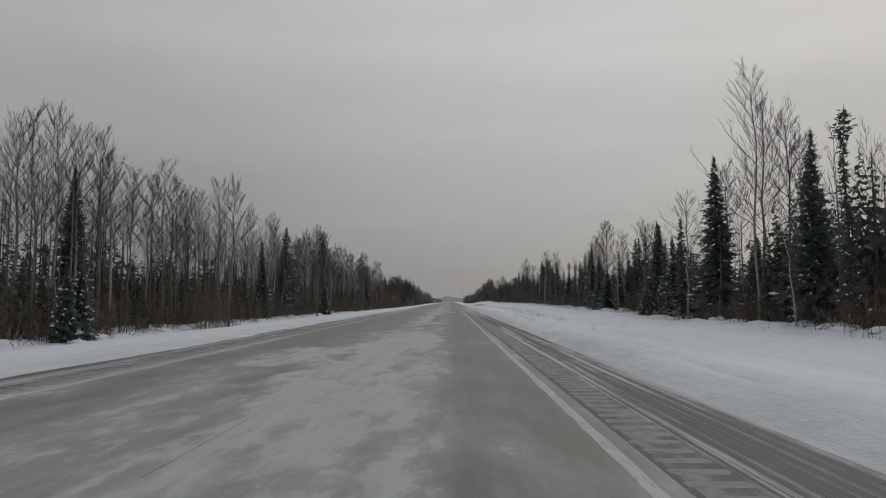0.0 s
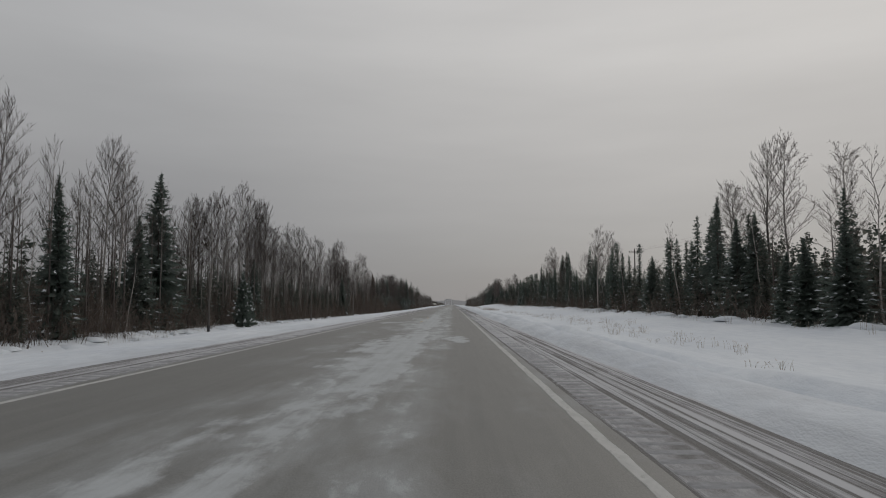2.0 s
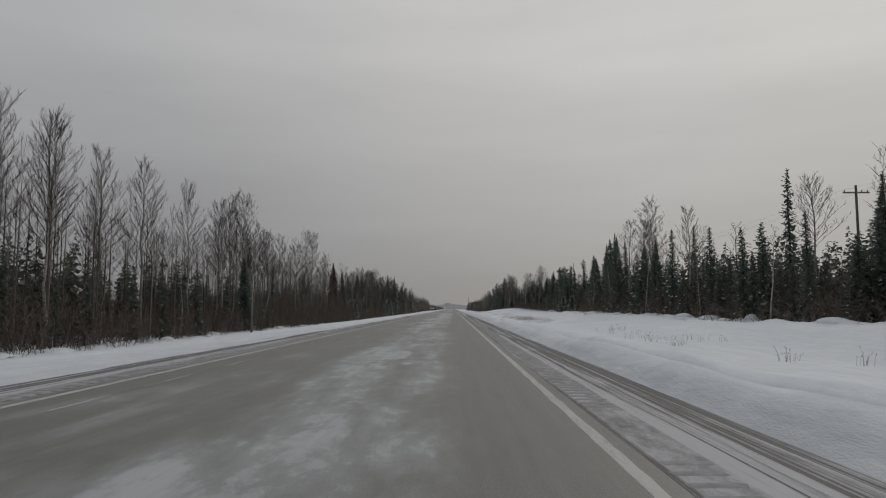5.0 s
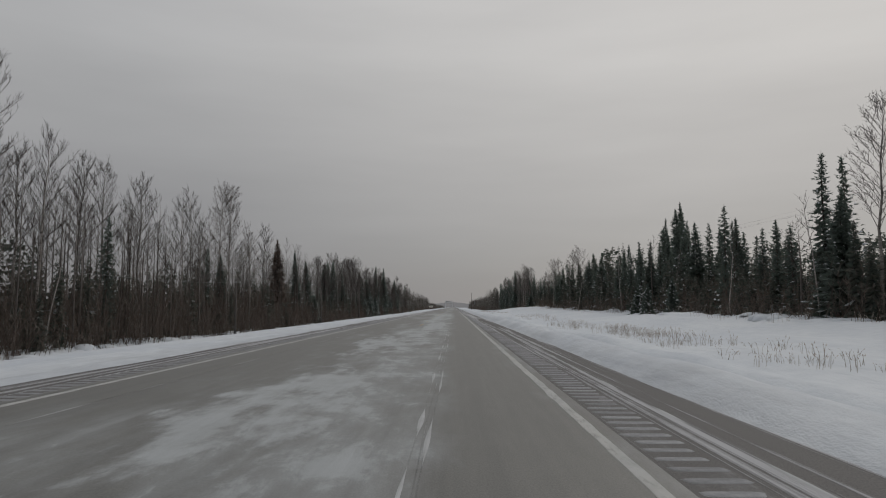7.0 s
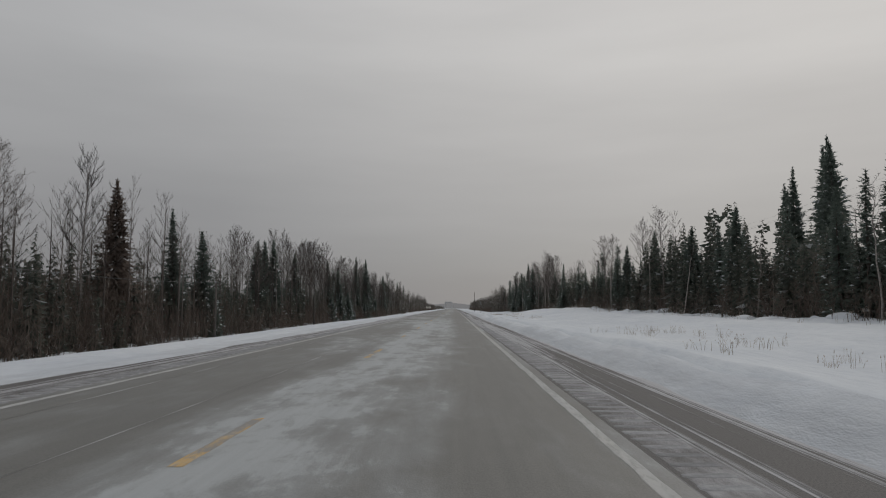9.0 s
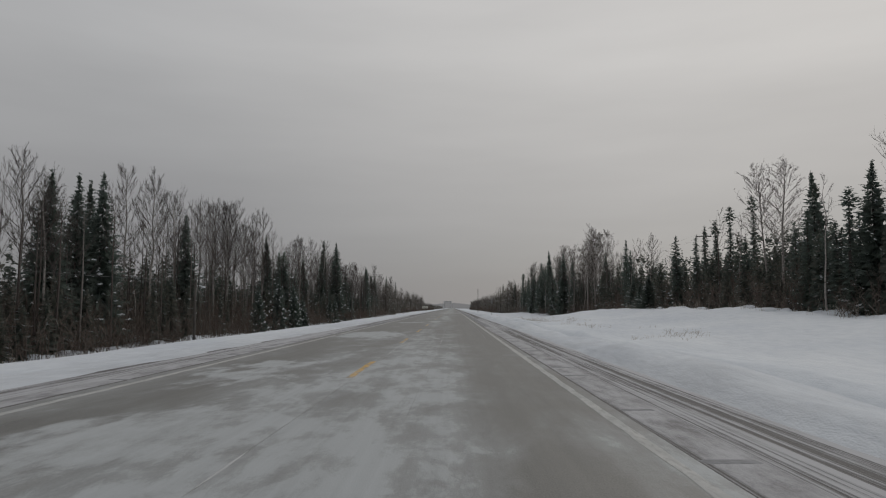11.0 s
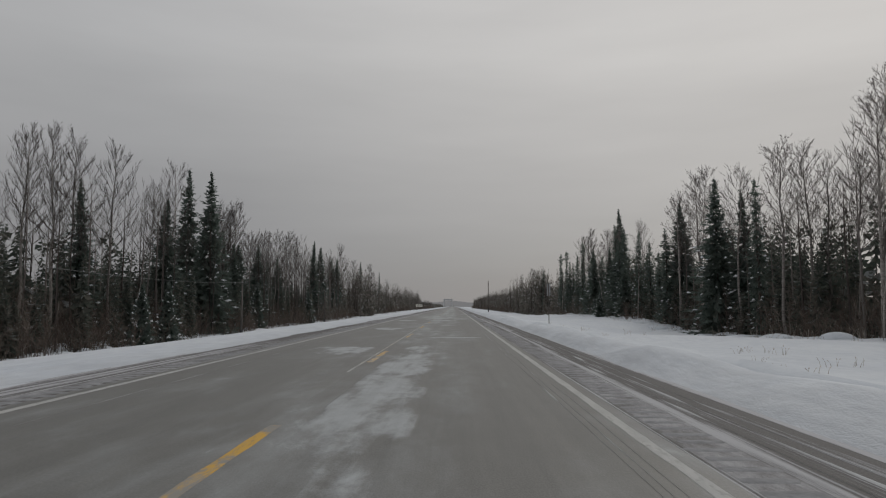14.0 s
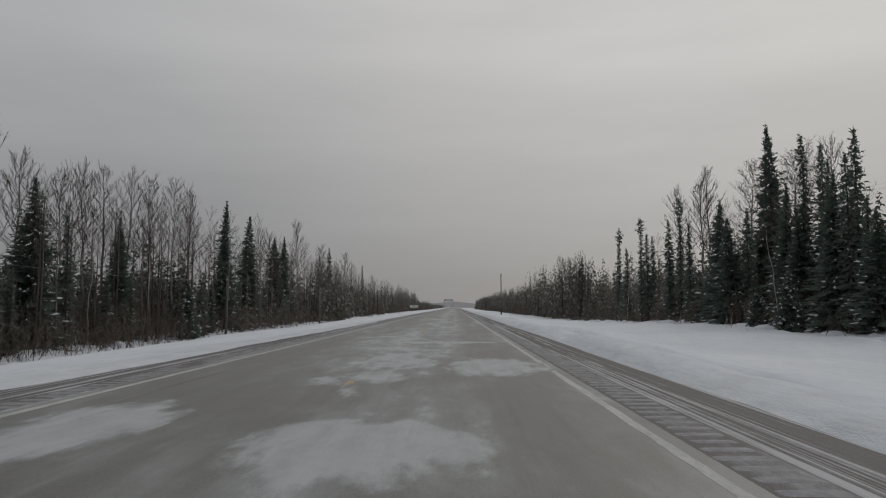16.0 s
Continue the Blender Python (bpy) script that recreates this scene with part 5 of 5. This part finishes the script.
# ------------------------------------------------------------------ blown snow lying on the road
def drift(x0, x1, y0, y1, thick, seed, ragged=1.0):
    """A thin, ragged patch of snow; its rim dips under the asphalt."""
    nx, ny = max(6, int((x1 - x0) / 0.06)), max(6, int((y1 - y0) / 0.09))
    nx, ny = min(nx, 34), min(ny, 42)
    v, f = [], []
    cx, cy = (x0 + x1) / 2, (y0 + y1) / 2
    for j in range(ny + 1):
        for i in range(nx + 1):
            u, w = 2 * i / nx - 1, 2 * j / ny - 1
            x, y = cx + u * (x1 - x0) / 2, cy + w * (y1 - y0) / 2
            e = 1 - abs(u) ** 2.2 - abs(w) ** 2.2
            q = noise.fractal((x * 1.7, y * 0.55, seed * 3.3), 0.75, 2.2, 6)
            z = thick * (1.05 * e + ragged * q - 0.05)
            v.append((x, y, max(-0.004, min(thick, z)) if max(abs(u), abs(w)) < 1 else -0.004))
    f = [(j * (nx + 1) + i, j * (nx + 1) + i + 1, (j + 1) * (nx + 1) + i + 1, (j + 1) * (nx + 1) + i) for j in range(ny) for i in range(nx)]
    me = bpy.data.meshes.new("snow_drift")
    me.from_pydata(v, [], f)
    me.materials.append(M_DRIFT)
    me.polygons.foreach_set("use_smooth", [True] * len(f))
    ob = new("snow_drift", me)
    tagged(ob, "thin ragged patch of blown snow on the asphalt", "snow drift", "snow drifts on the road")


CRISP = (319.0, 348.5, 352.5, 365.3, 399.6, 429.6, 430.0, 437.6, 448.6)   # drifts with firm edges
M_DRIFT = make_road("wind_packed_snow", True)
M_STREAK = make_mixed("squeezed_snow", [(0.3, (0.31, 0.317, 0.32)), (0.7, (0.47, 0.48, 0.485))], 1.6, 0.85, (1, 0.5, 1), 0.15)
for k, d in enumerate((
    (-0.9, 1.5, 7.5, 17.0), (0.1, 1.9, 20.0, 32.0), (-2.4, 0.1, 12.0, 20.0), (0.5, 1.9, 36.0, 44.0),
    (-0.7, 1.2, 44.0, 62.0), (-0.8, 1.1, 64.0, 84.0), (1.7, 2.9, 75.5, 82.0), (1.5, 2.2, 88.0, 98.0), (-0.6, 0.9, 90.0, 100.0),
    (-3.0, -0.9, 97.0, 104.0), (-1.5, 0.4, 109.0, 115.0), (-0.4, 1.3, 120.0, 132.0), (-0.5, 1.4, 146.0, 158.0),
    (-0.6, 1.2, 178.0, 190.0), (-1.5, 1.4, 190.0, 202.0), (-1.4, 1.6, 201.0, 222.0), (0.12, 1.5, 220.0, 237.5), (-0.4, 1.1, 246.0, 256.0), (-0.5, 1.3, 268.0, 280.0),
    (-2.8, 0.0, 295.5, 302.0), (-3.4, -0.8, 302.5, 309.5), (-3.85, -0.15, 319.0, 329.6), (0.4, 1.5, 318.5, 323.0),
    (-3.2, -0.3, 348.5, 351.5), (-0.5, 0.9, 352.5, 358.0), (-1.6, 0.75, 367.2, 370.6), (-1.2, 0.4, 364.6, 366.6), (0.3, 1.7, 362.0, 376.0), (0.2, 1.5, 375.0, 396.0), (0.7, 3.3, 399.6, 400.8), (-2.6, -0.2, 390.5, 394.5),
    (-2.8, -0.9, 409.0, 413.0), (-0.6, 2.3, 429.6, 433.2), (-0.9, 1.7, 433.5, 449.0), (-3.2, -1.4, 430.0, 435.0), (1.2, 3.85, 437.6, 442.4), (-1.2, 3.85, 448.6, 450.6),
)):
    firm = d[2] in CRISP
    drift(*d, 0.017 if firm else 0.012, k, 0.42 if firm else 0.85)
# the long ribbon of snow between the centre line and the wheel path
for k, d in enumerate(((0.2, 2.2, 14.0, 30.0), (0.15, 1.1, 36.0, 62.0), (0.05, 1.6, 58.0, 88.0), (0.1, 1.6, 84.0, 114.0), (0.1, 1.9, 222.0, 246.0))):
    drift(*d, 0.018, 40 + k, 0.55)


def streak(x, y0, y1, width, bow, seed):
    """A thin line of snow squeezed out beside a wheel track."""
    m = int((y1 - y0) / 0.35)
    v, f = [], []
    for k in range(m + 1):
        q = k / m
        cx = bow * math.sin(math.pi * q) + 0.05 * noise.noise((q * 6, seed, 0))
        w = 0.62 * width * max(0.0, 0.02 + 1.7 * noise.noise((k * 0.22, seed, 4))) * min(1, 8 * q, 8 * (1 - q))
        y = y0 + (y1 - y0) * q
        v += [(cx - w / 2, y, 0.0015), (cx, y, 0.005), (cx + w / 2, y, 0.0015)]
    for k in range(m):
        a = 3 * k
        f += [(a, a + 1, a + 4, a + 3), (a + 1, a + 2, a + 5, a + 4)]
    me = bpy.data.meshes.new("snow_streak")
    me.from_pydata(v, [], f)
    me.materials.append(M_STREAK)
    ob = new("snow_streak", me)
    ob.matrix_basis = pose(x, 0, 0)
    tagged(ob, "thin line of snow along a wheel track", "snow streak", "snow streaks along the road")


for k, (x, y0, y1, w, bow) in enumerate((
    (0.05, 5, 46, 0.13, 0.06), (-0.02, 78, 114, 0.12, -0.05), (0.0, 286, 330, 0.10, 0.05), (3.30, 318, 345, 0.07, -0.05),
    (-1.35, 222, 262, 0.07, 0.15), (-1.8, 334, 372, 0.07, 0.1), (-2.0, 336, 366, 0.05, 0.12), (-2.9, 100, 160, 0.09, 0.1),
    (-2.85, 380, 440, 0.08, -0.1), (3.30, 358, 412, 0.06, -0.03), (3.38, 356, 400, 0.05, -0.03), (3.45, 352, 384, 0.05, 0.02), (-3.05, 226, 300, 0.08, 0.1),
    (1.84, 182, 240, 0.10, 0.05), (1.98, 184, 232, 0.08, 0.05), (1.91, 186, 222, 0.05, 0.06), (-2.7, 160, 230, 0.09, 0.1),
    (1.3, 300, 345, 0.08, 0.1), (3.2, 320, 352, 0.06, 0.1), (4.62, 10, 120, 0.12, 0.05), (4.85, 60, 240, 0.12, -0.05),
    (4.7, 220, 420, 0.10, 0.06), (4.95, 300, 500, 0.10, -0.04), (5.1, 320, 400, 0.08, 0.05), (-4.3, 60, 260, 0.12, 0.05), (-4.35, 250, 480, 0.12, -0.05),
)):
    streak(x, y0, y1, w, bow, k * 1.7)


# ------------------------------------------------------------------ poles, wires, posts
def tapered(b, x, y, z0, z1, r0, r1, sides=8):
    b.tube([(x, y, z0), (x, y, (z0 + z1) / 2), (x, y, z1)], [r0, (r0 + r1) / 2, r1], sides)


def wire(name, a, c, sag, parent, r=0.005):
    b = Build()
    a, c = Vector(a), Vector(c)
    pts = [a.lerp(c, k / 10) - Vector((0, 0, sag * 4 * (k / 10) * (1 - k / 10))) for k in range(11)]
    b.tube(pts, [r] * 11, 4)
    ob = new(name, b.mesh(name, M_WIRE))
    if parent:
        ob.parent = parent
    return ob


LINE_Y = [24.1 + 46.85 * k for k in range(12)]
tops = []
for y in LINE_Y:
    x = -21.0
    z = ground_z(x, y)
    root = tagged(new("telephone_pole"), "short weathered wooden telephone pole beside the woods", "telephone pole", "telephone poles")
    root.matrix_basis = pose(x, y, z)
    b = Build()
    tapered(b, 0, 0, -0.5, 6.2, 0.12, 0.09)
    part("pole", b.mesh("pole", M_POLE, True), root)
    b = Build()
    b.tube([(0, 0, 0.15), (0, 0, 0.75)], [0.135, 0.13], 8)
    part("guard", b.mesh("guard", M_DARK), root, "dark guard sleeve at the foot")
    b = Build()
    b.box(-0.05, -0.10, 5.75, 0.05, 0.10, 5.95)
    part("bracket", b.mesh("bracket", M_STEEL), root)
    tops.append((x + 0.10, y, z + 5.85))
for a, c in zip(tops, tops[1:]):
    tagged(wire("telephone_wire", a, c, 0.55, None, 0.010), "thin dark cable slung between telephone poles", "wire", "telephone wires")

PX, tops = 41.0, []
for y in (98, 198, 298, 398, 498):
    z = 0.2
    root = tagged(new("power_pole"), "tall wooden power pole with a crossarm behind the trees", "power pole", "power poles")
    root.matrix_basis = pose(PX, y, z)
    b = Build()
    tapered(b, 0, 0, -0.5, 12.9, 0.16, 0.11)
    part("pole", b.mesh("pole", M_POLE, True), root)
    b = Build()
    b.box(-1.25, -0.06, 12.1, 1.25, 0.06, 12.24)
    part("crossarm", b.mesh("crossarm", M_POLE), root)
    for dx in (-1.1, 0.55, 1.1):
        b = Build()
        b.tube([(dx, 0, 12.24), (dx, 0, 12.32), (dx, 0, 12.44)], [0.05, 0.07, 0.04], 6)
        part("insulator", b.mesh("insulator", M_STEEL), root)
    tops.append([(PX + dx, y, z + 12.44) for dx in (-1.1, 0.55, 1.1)])
for a, c in zip(tops, tops[1:]):
    for p, q in zip(a, c):
        tagged(wire("power_wire", p, q, 0.9, None), "thin power cable between crossarm poles", "wire", "power wires")

# lone wooden pole near the road, further on
b = Build()
tapered(b, 0, 0, -0.6, 9.8, 0.15, 0.11)
root = tagged(new("utility_pole"), "bare wooden utility pole standing in roadside snow", "utility pole")
root.matrix_basis = pose(12.6, 585, ground_z(12.6, 585))
part("pole", b.mesh("pole", M_POLE, True), root)
b = Build()
b.box(-0.14, -0.16, 0.1, 0.14, -0.13, 1.3)
part("marker_board", b.mesh("marker_board", M_DARK), root, "dark marker board at the foot")


def sign_post(x, y, height, board):
    """A steel channel post; some carry a small blank plate on the back."""
    root = tagged(new("marker_post"), "slim grey steel marker post standing in the snow", "marker post", "roadside marker posts")
    root.matrix_basis = pose(x, y, ground_z(x, y))
    b = Build()
    b.box(-0.032, -0.012, -0.4, 0.032, 0.012, height)
    b.box(-0.032, -0.034, -0.4, -0.022, -0.012, height)
    b.box(0.022, -0.034, -0.4, 0.032, -0.012, height)
    part("post", b.mesh("post", M_POLE), root)
    if board:
        b = Build()
        w, tall = (0.14, 0.95) if height > 2 else (0.09, 0.3)
        b.box(-w, 0.014, height - tall, w, 0.022, height + 0.03)
        part("plate", b.mesh("plate", M_STEEL), root, "dull grey back of a sign plate")


sign_post(9.6, 428.3, 3.4, True)
sign_post(9.8, 662, 1.3, True)

# white direction board far down the road
root = tagged(new("direction_sign"), "wide pale roadside direction board on two posts", "road sign")
root.matrix_basis = pose(-15.4, 710, ground_z(-15.4, 710))
b = Build()
b.box(-1.6, -0.03, 1.6, 1.6, 0.03, 2.75)
board = part("board", b.mesh("board", M_SIGN), root)
for x in (-1.1, 1.1):
    b = Build()
    b.box(x - 0.06, 0.03, -0.5, x + 0.06, 0.15, 2.6)
    part("post", b.mesh("post", M_POLE), root)
for z in (2.32, 1.92):
    b = Build()
    b.box(-1.25, -0.036, z, 1.25, -0.031, z + 0.16)
    part("text_bar", b.mesh("text_bar", M_DARK), board)


# ------------------------------------------------------------------ truss bridge where the road meets the skyline
def bridge(y0, length, half, height):
    root = tagged(new("truss_bridge"), "pale grey steel through-truss bridge carrying the highway", "bridge")
    root.matrix_basis = pose(-5.0, y0, 0)
    panels = 6
    for s in (-1, 1):
        x = s * half
        chord = Build()
        chord.box(x - 0.25, 4, height - 0.5, x + 0.25, length - 4, height)
        part("top_chord", chord.mesh("top_chord", M_BRIDGE), root)
        chord = Build()
        chord.box(x - 0.25, 0, -0.1, x + 0.25, length, 0.4)
        part("bottom_chord", chord.mesh("bottom_chord", M_BRIDGE), root)
        for end, top in ((0, 4.2), (length, length - 4.2)):
            b = Build()
            b.tube([(x, end, 0.1), (x, top, height - 0.2)], [0.42, 0.42], 4)
            part("end_post", b.mesh("end_post", M_BRIDGE), root)
        for k in range(panels):
            ya = 4 + (length - 8) * k / panels
            yb = 4 + (length - 8) * (k + 1) / panels
            b = Build()
            b.box(x - 0.14, ya - 0.14, 0.4, x + 0.14, ya + 0.14, height - 0.5)
            part("vertical", b.mesh("vertical", M_BRIDGE), root)
            b = Build()
            b.tube([(x, ya, height - 0.4), (x, yb, 0.3)] if k < panels / 2 else [(x, ya, 0.3), (x, yb, height - 0.4)], [0.16, 0.16], 4)
            part("diagonal", b.mesh("diagonal", M_BRIDGE), root)
    for k in range(panels + 1):
        y = 4 + (length - 8) * k / panels
        b = Build()
        b.box(-half, y - 0.15, height - 1.6, half, y + 0.15, height - 1.3)
        b.box(-half, y - 0.15, height - 0.3, half, y + 0.15, height)
        m = 6
        for q in range(m):
            xa, xb = -half + 2 * half * q / m, -half + 2 * half * (q + 1) / m
            b.tube([(xa, y, height - 1.45), (xb, y, height - 0.15)], [0.12, 0.12], 4)
        part("portal_frame", b.mesh("portal_frame", M_BRIDGE), root)


bridge(1150, 60, 4.7, 9.4)


# ------------------------------------------------------------------ dry weeds in the snow
weed = random.Random(17)
STALKS = []
for k in range(5):
    b = Build()
    for s in range(5):
        x, y, h = weed.uniform(-0.25, 0.25), weed.uniform(-0.25, 0.25), weed.uniform(0.5, 1.0)
        dx, dy = weed.uniform(-0.18, 0.18), weed.uniform(-0.18, 0.18)
        b.tube([(x, y, -0.1), (x + dx * 0.4, y + dy * 0.4, h * 0.6), (x + dx, y + dy, h)], [0.007, 0.005, 0.0], 3, False)
        if weed.random() < 0.6:
            b.tube([(x + dx * 0.8, y + dy * 0.8, h * 0.86), (x + dx * 1.1, y + dy * 1.1, h * 1.05)], [0.018, 0.0], 3, False)
    STALKS.append(b.arrays())
rows = []
for y0, y1, xa, xb, count in ((37, 80, 9.5, 13.5, 24), (82, 100, 10.2, 12.6, 22), (100, 146, 11.5, 15.5, 55), (144, 186, 10.5, 14.0, 24), (196, 232, 10.2, 12.6, 90), (230, 279, 10.0, 13.5, 80), (319, 372, 9.8, 13.5, 45), (350, 370, 8.9, 11.0, 34), (375, 436, 9.0, 13.0, 16)):
    for _ in range(count):
        y, x = weed.uniform(y0, y1), weed.uniform(xa, xb)
        if noise.noise((x * 0.3, y * 0.13, 9.0)) < -0.15:
            continue
        for _ in range(weed.randrange(1, 4)):
            px, py = x + weed.gauss(0, 0.5), y + weed.gauss(0, 0.9)
            rows.append((weed.randrange(5), px, py, ground_z(px, py) - 0.02, weed.uniform(0, 6.28), weed.uniform(0.6, 1.1), weed.uniform(0.2, 0.55) * (0.65 if y > 300 else 1.0)))
for side in (-1, 1):
    for _ in range(420):
        y = weed.uniform(20, 575)
        x = (weed.uniform(20.0, 24.0) if side > 0 else -weed.uniform(20.5, 24.5))
        rows.append((weed.randrange(5), x, y, ground_z(x, y) - 0.02, weed.uniform(0, 6.28), weed.uniform(0.8, 1.6), weed.uniform(0.3, 1.1)))
MOUNDS = []
for k in range(5):
    b = Build()
    for j in range(5):
        for i in range(9):
            a, q = 2 * math.pi * i / 9, j / 4
            k2 = math.cos(q * 1.45) * (1 + 0.5 * noise.noise((math.cos(a) * 1.6, math.sin(a) * 1.6, k * 5.0)))
            b.v.append((math.cos(a) * k2, math.sin(a) * k2, math.sin(q * 1.45) - 0.25))
    b.f = [(j * 9 + i, j * 9 + (i + 1) % 9, j * 9 + 9 + (i + 1) % 9, j * 9 + 9 + i) for j in range(4) for i in range(9)] + [tuple(range(36, 45))]
    MOUNDS.append(b.arrays())
lumps = []
for _ in range(820):
    y, side = weed.uniform(25, 560), weed.choice((-1, 1))
    x = weed.uniform(21.4, 24.6) if side > 0 else -weed.uniform(20.6, 24.0)
    lumps.append((weed.randrange(5), x, y, ground_z(x, y) - 0.05, weed.uniform(0, 6.28), weed.uniform(0.35, 1.2), weed.uniform(0.12, 0.50)))
tagged(scatter("snow_mounds", MOUNDS, lumps, M_SNOW), "rounded snow mounds over low brush by the trees", "snow mounds", kind="stuff")
tagged(scatter("dry_weeds", STALKS, rows, M_STRAW), "dry brown weed stalks poking out of the snow", "weeds", kind="stuff")

# hazy hills of forest beyond the bridge; the haze is an even grey glow
b = Build()
top = [(-260 + 2.0 * k, 1950, 10 + 6 * noise.noise((k * 0.035, 2.0, 0)) + 3.5 * abs(noise.noise((k * 0.6, 5.0, 0)))) for k in range(261)]
for (xa, ya, za), (xb, yb, zb) in zip(top, top[1:]):
    b.quad((xa, ya, -4), (xb, yb, -4), (xb, yb, zb), (xa, ya, za))
haze, n, l, bs = material("glowing_haze_forest", 1.0, 0.0)
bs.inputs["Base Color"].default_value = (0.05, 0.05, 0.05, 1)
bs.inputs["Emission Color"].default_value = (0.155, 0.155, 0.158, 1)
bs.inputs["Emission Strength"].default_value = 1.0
tagged(new("backdrop", b.mesh("backdrop", haze)), "forest skyline far beyond the bridge with a painted grey haze glow", "backdrop", kind="structure")
